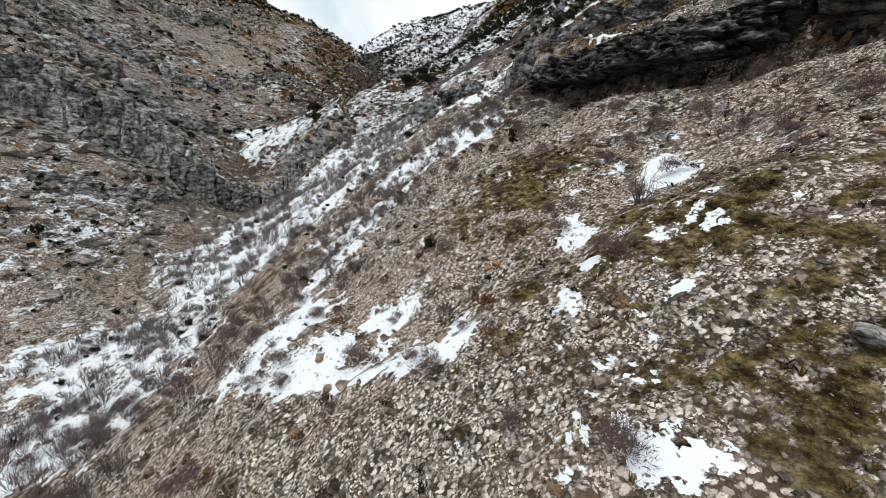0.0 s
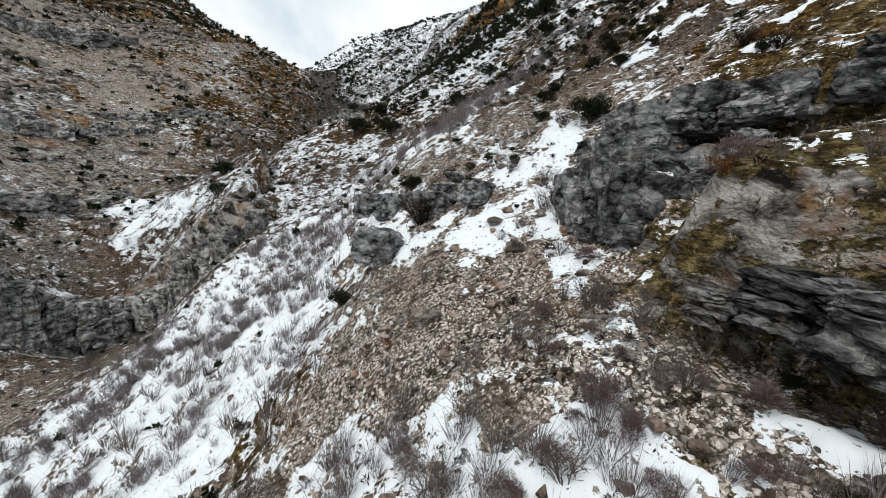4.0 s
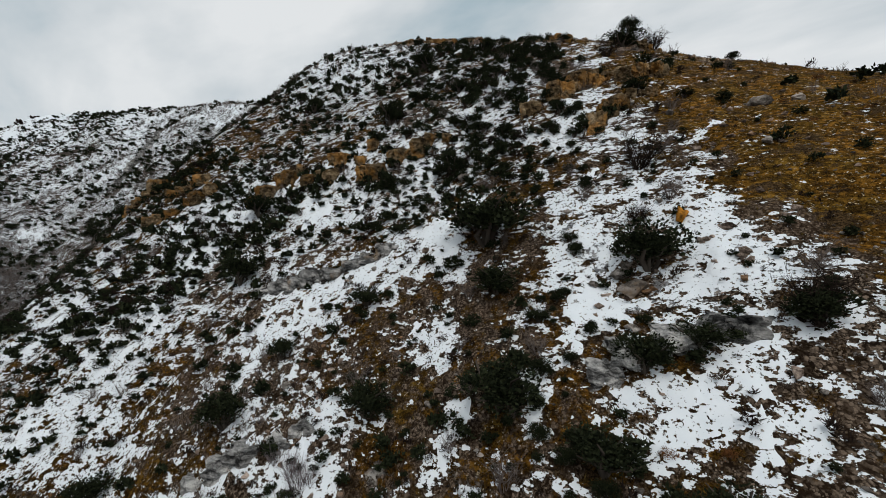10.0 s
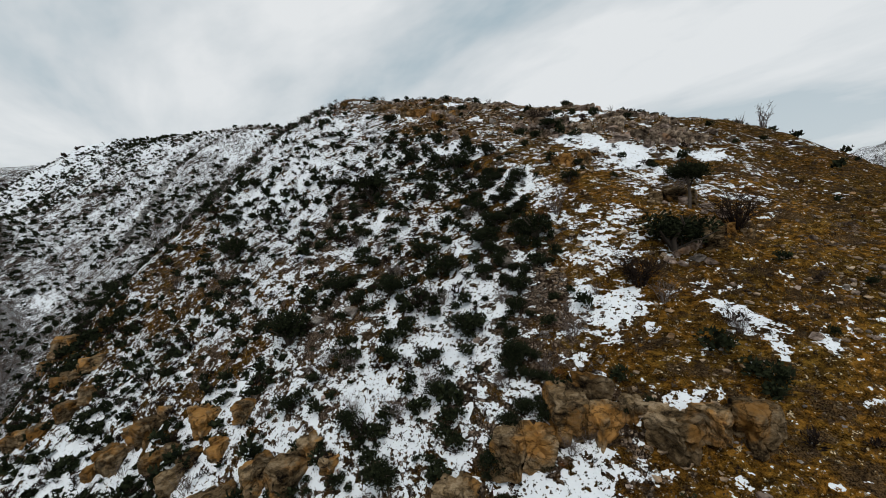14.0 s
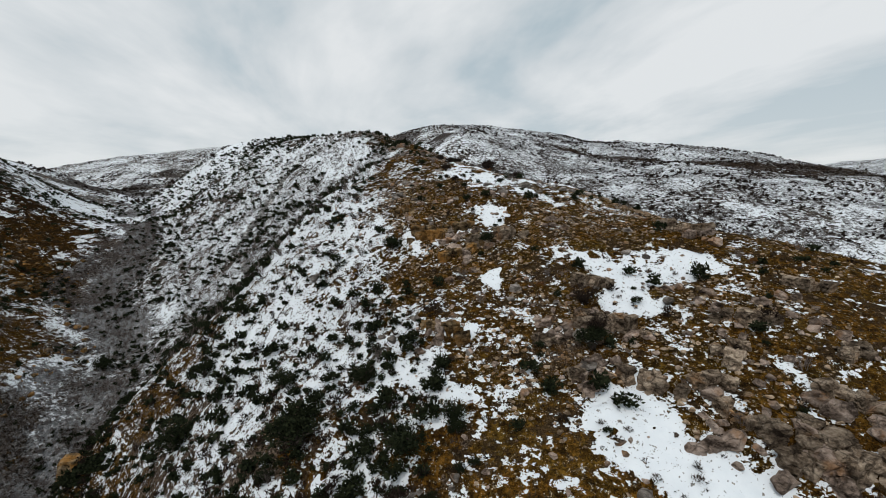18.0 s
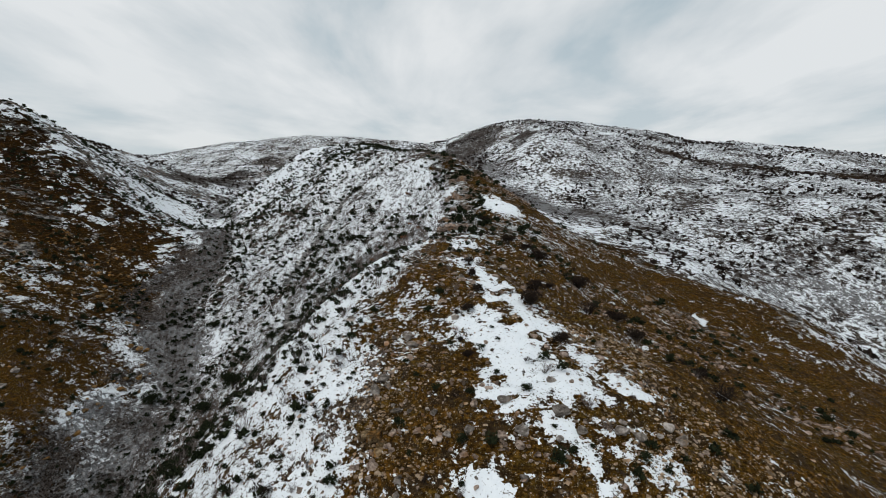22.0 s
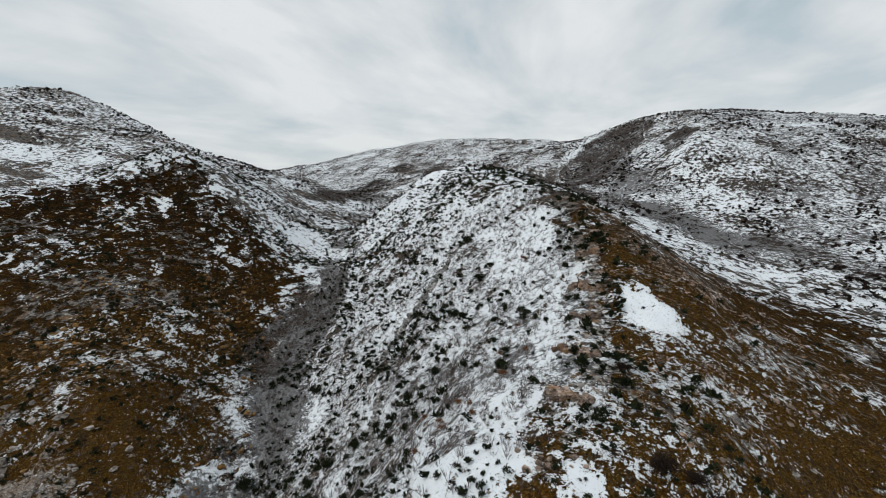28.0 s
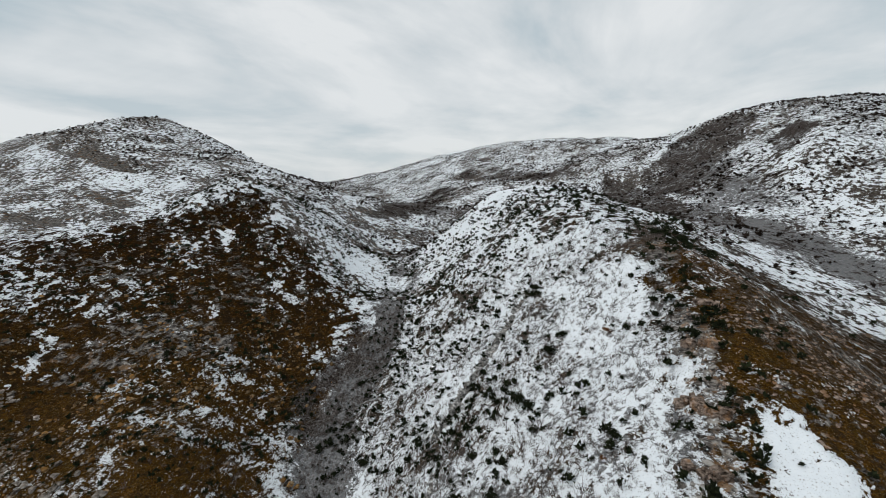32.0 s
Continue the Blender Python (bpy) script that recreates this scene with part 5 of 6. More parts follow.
# the larger bushes, where they stand: x, y, width
BUSHES_LOWER = [(10.7, 59.5, 2.7), (-0.7, 67.7, 2.3), (17.2, 72, 2), (9.5, 66.5, 1.9), (8.7, 63.7, 1.4), (-4.8, 57.1, 1.8), (15.8, 68.8, 1.9), (17.3, 66.4, 1.4), (35.7, 65.3, 3.2),
    (33.6, 68.5, 2.3), (25.6, 77.1, 3.8), (27.2, 68.9, 2.5), (34.1, 75.2, 4.1), (14.4, 64, 1.4), (29.3, 72.7, 2.5), (26.2, 72.4, 2.6)]
BUSHES_UPPER = [(29.8, 81.9, 3), (31.1, 71.5, 2.1), (1.6, 82.8, 2.9), (-28.4, 94.5, 3.4), (10.1, 95.7, 3.2), (5.4, 89.5, 3.8), (31.6, 84.9, 6.3), (16.7, 91.1, 3.1), (-4.4, 97.7, 4.2), (22.2, 83.6, 2.7), (35.5, 94.1, 3.6),
    (25.3, 90, 2.4), (20.3, 92.4, 2.1), (67.6, 96.8, 3.1), (58.3, 91.5, 4.3), (54, 99.1, 3), (48.3, 84.3, 2.5), (40.2, 92.2, 2), (38.7, 90.9, 1.6), (40.8, 96, 2.2),
    (40.2, 99.9, 2), (49.3, 80.6, 1.5), (68.6, 84.6, 1.7), (44.3, 95.9, 1.9), (47, 97.7, 2.2)]
BUSHES_CREST = [(-31.3, 103.1, 3.9), (19.7, 104.6, 4.3), (-10, 103.1, 4.2), (-6.8, 108.8, 3), (23.2, 114.6, 4.9), (10.3, 138.1, 2), (59.4, 101.2, 1.7), (69.1, 114.2, 2.4), (37.3, 105.4, 2.3),
    (32.9, 100.7, 2.5), (48.8, 102.9, 2.6), (45.4, 106, 2.8), (48.8, 106.2, 2.4), (38.4, 111.5, 4.4), (51.6, 102.1, 2.2), (53.9, 119.9, 2.3), (55.9, 113.4, 3.1), (48.8, 119.2, 5),
    (62, 102.8, 1.1), (53.2, 105, 2), (34.9, 131.2, 4.3), (42.6, 111.2, 2.8), (66.3, 129.4, 2.1), (57.1, 134.8, 2.3), (72.5, 144.3, 1.1), (38.6, 143.9, 2.7), (46.7, 125.7, 2.7),
    (35.1, 139.3, 3.1)]
BUSHES_RIDGE = [(76, 162, 3.3), (78, 154, 2.1), (69, 163, 1.9), (64, 162, 1.9), (31, 151, 2.8), (91, 190, 4), (83, 192, 3.9), (78, 169, 2.8), (81, 173, 1.7),
    (94, 178, 4), (91, 164, 2.9), (26, 170, 2), (97, 159, 2.1), (77, 194, 3.4), (81, 195, 2.5)]
BUSHES_HILL = [(-28, 228, 6.5), (6, 215, 6.3), (-1, 212, 6.5), (3, 228, 3.9), (21, 304, 4), (31, 238, 3.6), (52, 281, 2.7), (27, 267, 4.4), (19, 313, 3.6),
    (35, 284, 3), (31, 264, 3.6), (35, 255, 3.1), (19, 254, 3.6), (51, 225, 1.5), (53, 246, 2.2), (55, 376, 4.4), (-1, 224, 3.7), (58, 287, 2.4),
    (74, 215, 2.7), (11, 229, 3.1), (20, 269, 3.1), (51, 230, 2), (32, 280, 4.4), (30, 276, 3.1), (57, 336, 5.1), (-28, 265, 4.5), (8, 279, 2.9)]
BUSHES_BROWN = [(0.1, 60.3, 3.2), (8.2, 49, 1.5), (15.3, 52.9, 1.7), (15.3, 50.7, 1.3), (25.5, 69.7, 2.4), (36.2, 77, 1.8), (34.1, 68.8, 2.6), (40, 79.2, 3.4), (63.8, 91.1, 3.8),
    (55, 91.5, 3), (69.9, 115.1, 2.3), (70.5, 118, 2.5), (86, 169, 3.4), (96, 153, 3)]


def build_evergreens():
    kinds = []
    for s in range(5):
        wood, _ = limbs(40 + s, 6 + s % 2)
        v, f = gather(wood)
        cv, cf = crown(50 + s, 2400, 0.036, 16 + s)
        kinds.append((mesh_from("trunk", v, f), mesh_from("crown", cv, cf, False)))
    dry_crowns = [k[1].copy() for k in kinds]
    x, y = throw(64000, -60, 140, 12, 205, evergreen_weight)
    order = np.argsort(near_zone(x, y))
    x, y = x[order], y[order]
    big = 0.42 + 0.85 * RNG.random(len(x)) ** 1.7
    big = big * (1 - 0.28 * smooth(132, 116, x + y))
    hand = np.array(BUSHES_LOWER + BUSHES_UPPER + BUSHES_CREST + BUSHES_RIDGE + BUSHES_HILL, float)
    x, y, big = np.concatenate([hand[:, 0], x]), np.concatenate([hand[:, 1], y]), np.concatenate([hand[:, 2] / 1.4, big])
    n = 300
    z = sample(GZ, x, y)
    for k in range(n):
        trunk, leafy = kinds[k % 5]
        bush = new("juniper_bush")
        s = (1.45 if k < len(hand) else 1.35) * big[k]
        flat = 0.8 if k < len(hand) else 1.0
        bush.matrix_world = pose(x[k], y[k], z[k] - 0.05, 0, 0, RNG.uniform(0, 360)) @ Matrix.Diagonal((s * RNG.uniform(0.9, 1.2), s, flat * s * RNG.uniform(0.75, 1.0), 1))
        tagged(bush, "large dark green juniper bush rooted in the snowy slope" if big[k] > 1.1 else "low dark green juniper bush on the mountain slope", "bush", "junipers on the near slope")
        part("trunk", trunk, MAT_BARK, bush)
        dry = y[k] > 145 and x[k] > 66
        part("crown", dry_crowns[k % 5] if dry else leafy, MAT_DARKTWIG if dry else MAT_EVERGREEN, bush, "dry dark brown crown" if dry else "")
    small = [crown(70 + s, 56, 0.20, 7) for s in range(4)]
    tiny = [crown(80 + s, 44, 0.205, 6) for s in range(4)]
    some = RNG.random(len(x)) < 0.70
    some[:n] = False
    close = some & (near_zone(x, y) < 17)
    far_off = some & ~close
    me = scatter_mesh("junipers", small, x[far_off], y[far_off], z[far_off], 1.35 * big[far_off], RNG, 0.9)
    fine = scatter_mesh("close_junipers", [crown(85 + s, 190, 0.108, 10) for s in range(4)], x[close], y[close], z[close], 1.3 * big[close], RNG, 0.9)
    fine.materials.append(MAT_EVERGREEN)
    tagged(new("low_junipers", fine), "low dark green junipers dotted over snow and turf", "shrubs", kind="stuff")
    some = ~some
    some[:n] = False
    brown = scatter_mesh("brown_bushes", [crown(75 + s, 64, 0.20, 7, leaf_wide=0.16) for s in range(4)], x[some], y[some], z[some], 1.2 * big[some], RNG, 0.85)
    brown.materials.append(MAT_DARKTWIG)
    tagged(new("brown_bushes", brown), "dark brown leafless bushes scattered over the slope", "shrubs", kind="stuff")
    x2, y2 = throw(19000, -230, 140, 205, 430, lambda a, b: evergreen_weight(a, b) * 0.75)
    me2 = scatter_mesh("far_junipers", tiny, x2, y2, sample(GZ, x2, y2), 1.0 + 1.8 * RNG.random(len(x2)) ** 1.6, RNG, 0.95)
    x3, y3 = throw(9000, -190, -40, 40, 210, lambda a, b: evergreen_weight(a, b) * 1.2)
    me3 = scatter_mesh("canyon_junipers", tiny, x3, y3, sample(GZ, x3, y3), 0.7 + 1.6 * RNG.random(len(x3)) ** 2, RNG, 0.9)
    for name, m, label in (("juniper_scrub", me, "dark green juniper scrub scattered over snow"), ("hill_scrub", me2, "dark scrub dotted over the snowy hill"), ("canyon_scrub", me3, "dark scrub on the rocky canyon wall")):
        m.materials.append(MAT_EVERGREEN)
        tagged(new(name, m), label, "shrubs", kind="stuff")


def build_far_scrub():
    kinds = [crown(90 + s, 8, 0.46, 5) for s in range(4)]

    def weight(x, y):
        out = np.maximum(smooth(150, 190, x), smooth(380, 450, y))
        return out * (0.12 + 0.88 * smooth(0.0, 0.4, fbm(x, y, 26, 4, 3)))
    x, y = throw(64000, -800, 700, 220, 1150, weight)
    me = scatter_mesh("far_scrub", kinds, x, y, sample(GZ, x, y), 1.2 + 2.6 * RNG.random(len(x)) ** 2, RNG, 0.8)
    me.materials.append(MAT_DARKTWIG)
    tagged(new("far_scrub", me), "brown leafless scrub dotted over distant snowy hills", "shrubs", kind="stuff")


def build_bare_shrubs():
    kinds = [mesh_from("stems", *twigs(100 + s, 22, 7), False) for s in range(5)]

    def weight(x, y):
        edge, _ = line_distance(x, y, BROWN_EDGE)
        creek, _ = line_distance(x, y, CREEK)
        gully = np.zeros(len(x))
        for line, wide, _ in GULLY_STRIPS[:4]:
            d, _ = line_distance(x, y, line)
            gully = np.maximum(gully, smooth(2.2, 0.8, np.abs(d) / wide))
        west = smooth(2, -4, edge) * smooth(-4, 4, creek)
        return np.clip(0.75 * gully + 0.12 * west + 0.5 * smooth(14, 6, np.abs(creek)) + 0.03, 0, 1)
    x, y = throw(10000, -45, 100, 8, 205, weight)
    order = np.argsort(near_zone(x, y))
    x, y = x[order], y[order]
    z = sample(GZ, x, y)
    size = 0.7 + 1.0 * RNG.random(len(x))
    n = min(280, len(x))
    for k in range(n):
        s = size[k]
        me = kinds[k % 5]
        if not me.materials:
            me.materials.append(MAT_TWIG)
        ob = new("bare_shrub", me)
        ob.matrix_world = pose(x[k], y[k], z[k], 0, 0, RNG.uniform(0, 360)) @ Matrix.Diagonal((s * 1.15, s * 1.15, s, 1))
        tagged(ob, "leafless grey-brown twiggy shrub standing in snow", "shrub", "bare shrubs in the gullies")
    thin = [twig_fan(120 + s, 44, 0.014) for s in range(4)]
    x2, y2 = throw(26000, -80, 75, 150, 345, lambda a, b: np.clip(0.9 * sample(BRUSH, a, b) * (a < 64), 0, 1))
    me2 = scatter_mesh("far_thicket", [twig_fan(130 + s, 20, 0.022) for s in range(5)], x2, y2, sample(GZ, x2, y2), 1.0 + 1.3 * RNG.random(len(x2)), RNG, 1.0)
    me2.materials.append(MAT_TWIG)
    tagged(new("creek_thicket", me2), "grey leafless thicket along the creek and on the hill", "thicket", kind="stuff")
    def gullies(a, b):
        return area(a, b, MIXED_GULLY + MIXED_GULLY_B + MIXED_GULLY_C, np.zeros(len(a))) * (0.05 + 0.42 * smooth(-0.1, 0.45, fbm(a, b, 5, 3, 2)))
    x3, y3 = throw(22000, -40, 20, 8, 96, gullies)
    me3 = scatter_mesh("gully_twigs", [twig_fan(135 + s, 90, 0.009) for s in range(5)], x3, y3, sample(GZ, x3, y3), 0.6 + 0.8 * RNG.random(len(x3)), RNG, 1.0)
    me3.materials.append(MAT_MAUVE)
    tagged(new("gully_thicket", me3), "pale mauve-grey leafless twigs standing in snowy gullies", "thicket", kind="stuff")
    me = scatter_mesh("thicket", thin, x[n:], y[n:], z[n:], size[n:], RNG, 1.0)
    me.materials.append(MAT_TWIG)
    tagged(new("bare_thicket", me), "grey leafless thicket filling the snowy gullies", "thicket", kind="stuff")


def build_low_plants():
    cushions = [crown(140 + s, 66, 0.17, 7, 0.5, 0.6, 0.16) for s in range(4)]

    def heath(x, y):
        return np.clip(0.35 + 0.5 * fbm(x, y, 7, 3, 4), 0.03, 1) * smooth(70, 25, near_zone(x, y))
    x, y = throw(6500, -45, 130, 3, 205, heath)
    me = scatter_mesh("cushions", cushions, x, y, sample(GZ, x, y), 0.3 + 0.55 * RNG.random(len(x)) ** 2, RNG, 0.85)
    me.materials.append(MAT_CUSHION)
    tagged(new("thorn_cushions", me), "low grey-brown thorny cushion plants on scree", "low shrubs", kind="stuff")
    x, y = throw(26000, -14, 100, 4, 150, lambda a, b: np.clip(0.45 + 0.6 * fbm(a, b, 5, 3, 1), 0.05, 1) * smooth(22, 8, near_zone(a, b)))
    me = scatter_mesh("dark_tufts", [crown(146 + s, 20, 0.28, 5, 0.5, 0.6, 0.16) for s in range(4)], x, y, sample(GZ, x, y), 0.14 + 0.36 * RNG.random(len(x)) ** 2, RNG, 0.9)
    me.materials.append(MAT_DARKTWIG)
    tagged(new("dark_tufts", me), "small dark withered tufts dotted over scree and snow", "low shrubs", kind="stuff")
    x, y = throw(2200, -30, 120, 3, 200, lambda a, b: 0.12 * smooth(40, 15, near_zone(a, b)))
    me = scatter_mesh("rust", [crown(150 + s, 300, 0.085, 9, 0.5, 0.62, 0.16) for s in range(3)], x, y, sample(GZ, x, y), 0.45 + 0.7 * RNG.random(len(x)) ** 2, RNG, 0.9)
    me.materials.append(MAT_RUST)
    tagged(new("rusty_plants", me), "rust-brown withered low plants", "low shrubs", kind="stuff")
    tufts = [tuft(160 + s) for s in range(5)]
    x, y = throw(40000, -25, 115, 3, 180, lambda a, b: np.clip(sample(GRASS, a, b) * 1.2 - 0.1, 0, 1) * smooth(45, 12, near_zone(a, b)) * (sample(SNOW, a, b) < 0.5))
    me = scatter_mesh("tufts", tufts, x, y, sample(GZ, x, y), 0.16 + 0.3 * RNG.random(len(x)) ** 2, RNG, 1.0)
    me.materials.append(MAT_STRAW)
    tagged(new("grass_tufts", me), "dry straw-coloured grass tufts", "grass", kind="stuff")


def build_stones():
    kinds = [rock_mesh(200 + s, 12, 0.7) for s in range(8)]
    plain = [arrays(m) for m in kinds]

    def scree(x, y):
        return np.clip(0.9 - 0.7 * sample(GRASS, x, y) + 0.3 * fbm(x, y, 6, 3, 2), 0.08, 1) * smooth(34, 10, near_zone(x, y)) * (sample(SNOW, x, y) < 0.62)
    x, y = throw(76000, -30, 110, 2, 180, scree)
    me = scatter_mesh("scree", plain, x, y, sample(GZ, x, y), 0.07 + 0.30 * RNG.random(len(x)) ** 3.5, RNG, 0.9)
    me.materials.append(MAT_STONE)
    tagged(new("scree_stones", me), "loose pale angular scree stones", "stones", kind="stuff")
    x, y = throw(11000, -12, 20, 4, 52, lambda a, b: 0.25 + 0.6 * (sample(SNOW, a, b) < 0.5))
    me = scatter_mesh("gravel", plain, x, y, sample(GZ, x, y), 0.05 + 0.17 * RNG.random(len(x)) ** 2.5, RNG, 0.9)
    me.materials.append(MAT_STONE)
    tagged(new("loose_gravel", me), "loose pale gravel covering the lower slope", "stones", kind="stuff")
    x, y = throw(46000, -25, 120, 6, 190, lambda a, b: np.clip(0.14 + 0.6 * (fbm(a, b, 16, 3, 5) > 0.2), 0, 1) * smooth(30, 10, near_zone(a, b)))
    me = scatter_mesh("rubble", plain, x, y, sample(GZ, x, y), 0.14 + 0.6 * RNG.random(len(x)) ** 3, RNG, 0.95, 0.03)
    me.materials.append(MAT_PINK)
    tagged(new("rubble", me), "weathered rubble lying in the turf", "stones", kind="stuff")
    x, y = throw(5200, -190, -34, 150, 330, lambda a, b: np.clip(0.03 + 0.8 * smooth(0.15, 0.45, fbm(a, b, 24, 3, 4)), 0, 1) * smooth(0, 8, -line_distance(a, b, CREEK)[0]))
    me = scatter_mesh("spur_rocks", plain, x, y, sample(GZ, x, y), 0.8 + 2.4 * RNG.random(len(x)) ** 2.5, RNG, 0.95, 0.05)
    me.materials.append(MAT_OCHRE)
    tagged(new("spur_rocks", me), "brown weathered rocks jutting from the turf of the spur", "rocks", kind="stuff")
    x, y = throw(46000, 48, 104, 84, 160, lambda a, b: (sample(SNOW, a, b) < 0.6) * smooth(-3, 2, line_distance(a, b, BROWN_EDGE)[0]) * smooth(36, 14, near_zone(a, b)) * (0.15 + 0.85 * smooth(-0.1, 0.4, fbm(a, b, 9, 3, 1))))
    me = scatter_mesh("turf_stones", plain, x, y, sample(GZ, x, y), 0.08 + 0.48 * RNG.random(len(x)) ** 4, RNG, 0.8)
    me.materials.append(MAT_TAN)
    tagged(new("turf_stones", me), "small tan stones lying all over the dry turf", "stones", kind="stuff")
    x, y = throw(9000, 64, 128, 150, 330, lambda a, b: np.clip(0.05 + 0.9 * smooth(0.1, 0.4, fbm(a * 0.5 + b * 0.35, b * 1.2 - a * 0.6, 11, 3, 2)), 0, 1) * (sample(SNOW, a, b) < 0.7) * smooth(-2, 3, line_distance(a, b, BROWN_EDGE)[0]))
    me = scatter_mesh("shoulder_rubble", plain, x, y, sample(GZ, x, y), 0.3 + 1.2 * RNG.random(len(x)) ** 2.5, RNG, 0.8, 0.05)
    me.materials.append(MAT_PINK)
    tagged(new("shoulder_rubble", me), "brownish weathered rubble scattered over the grassy shoulder", "stones", kind="stuff")
    x, y = throw(12000, -150, -40, 44, 215, lambda a, b: np.clip(0.10 + 0.8 * smooth(0.0, 0.4, fbm(a, b, 17, 3, 2)), 0, 1) * smooth(0, 6, -line_distance(a, b, CREEK)[0]))
    me = scatter_mesh("canyon_rocks", plain, x, y, sample(GZ, x, y), 0.45 + 3.0 * RNG.random(len(x)) ** 3.2, RNG, 0.9, 0.05)
    me.materials.append(MAT_STONE)
    tagged(new("canyon_rocks", me), "grey-brown rocks strewn over the steep canyon wall", "rocks", kind="stuff")
    big = [rock_mesh(230 + s, 15, 0.8, 2, 0.10) for s in range(6)]
    x, y = throw(3200, 0, 112, 8, 190, lambda a, b: smooth(44, 58, b) * np.clip(0.12 + 0.7 * (fbm(a, b, 16, 3, 5) > 0.3), 0, 1) * smooth(24, 8, near_zone(a, b)))
    for k in range(min(300, len(x))):
        me = big[k % 6]
        ob = new("boulder", me)
        if not me.materials:
            me.materials.append(MAT_STONE)
        s = 0.45 + 1.1 * RNG.random() ** 2.5
        ob.matrix_world = pose(x[k], y[k], float(sample(GZ, x[k], y[k])) - 0.08 * s, RNG.uniform(-12, 12), RNG.uniform(-12, 12), RNG.uniform(0, 360)) @ Matrix.Diagonal((s * 1.2, s, s, 1))
        tagged(ob, "weathered grey-brown boulder half sunk in the slope", "boulder", "boulders on the slope")


# outcrops: x, y, blocks, size
OUTCROPS_LOW = [(46, 90.5, 7, 2.3), (50.5, 86.5, 6, 2.0), (45, 85, 5, 1.8), (48.5, 83.5, 4, 1.2), (36, 103, 8, 2.4), (32, 109, 6, 2.0), (26, 118, 6, 2.2), (71, 115.5, 7, 1.4),
    (67, 116, 4, 1.2), (79, 112.5, 7, 1.2), (30, 113, 5, 2.2), (63, 95, 4, 1.3), (62, 104, 5, 1.2), (72, 119.5, 5, 1.2), (87, 115, 6, 1.1), (62, 91, 6, 1.3), (74.8, 106, 7, 1.5), (77, 104, 7, 1.6), (80, 106.5, 5, 1.2), (83, 108.5, 4, 1.0), (73.2, 109.4, 7, 1.4), (69, 111.6, 7, 1.4), (76.6, 110.6, 5, 1.0), (64.2, 129.5, 7, 1.5), (61, 134.2, 6, 1.4)]
OUTCROPS_HIGH = [(16, 134, 7, 2.6), (63, 134.5, 8, 1.7), (67, 129.5, 7, 1.6), (60, 120, 6, 1.3), (85, 125.5, 5, 1.6), (18, 138, 5, 2.2), (12, 152, 6, 2.6), (59, 141, 5, 1.5),
    (65, 205, 6, 2.2), (66, 221, 7, 2.4), (67, 236, 6, 2.2), (67, 250, 7, 2.3), (68, 266, 6, 2.3), (70, 285, 5, 2.2)]


def build_outcrops():
    """Ochre sandstone ledges on the upper slope, each a stack of cracked blocks."""
    forms = [block_mesh(260 + s, 8, 0.085, 3.5) for s in range(6)]
    greys = [block_mesh(266 + s, 6, 0.10, 3.5) for s in range(6)]
    tans = [block_mesh(272 + s, 6, 0.12, 2.0) for s in range(6)]
    for k, (x, y, n, s) in enumerate(OUTCROPS_LOW + OUTCROPS_HIGH):
        rng = random.Random(k)
        heap = new("rock_outcrop")
        heap.location = (x, y, float(sample(GZ, x, y)))
        tagged(heap, "cracked tan and ochre sandstone outcrop in dry turf" if y < 200 else "brownish-grey cracked rock outcrop on the hill's edge", "rock outcrop", "sandstone outcrops")
        tilt = rng.uniform(0, 50)
        for j in range(n):
            a = radians(tilt + 130 + rng.uniform(-8, 8))
            t = (j - (n - 1) / 2) * s * 0.5
            dx, dy = math.cos(a) * t + rng.uniform(-0.3, 0.3) * s, math.sin(a) * t + rng.uniform(-0.3, 0.3) * s
            b = part("block", (forms if y < 200 else greys)[rng.randrange(6)], MAT_OCHRE if y < 200 else MAT_PINK, heap) if x < 66 or y > 200 else part("block", tans[rng.randrange(6)], MAT_BUFF, heap)
            q = s * rng.uniform(0.4, 0.9)
            b.matrix_basis = pose(dx, dy, float(sample(GZ, x + dx, y + dy)) - heap.location.z + 0.12 * q, rng.uniform(-10, 10), rng.uniform(-10, 10), tilt + rng.uniform(-25, 25)) @ Matrix.Diagonal((q * 1.1, q * 0.95, q * rng.uniform(0.9, 1.35), 1))


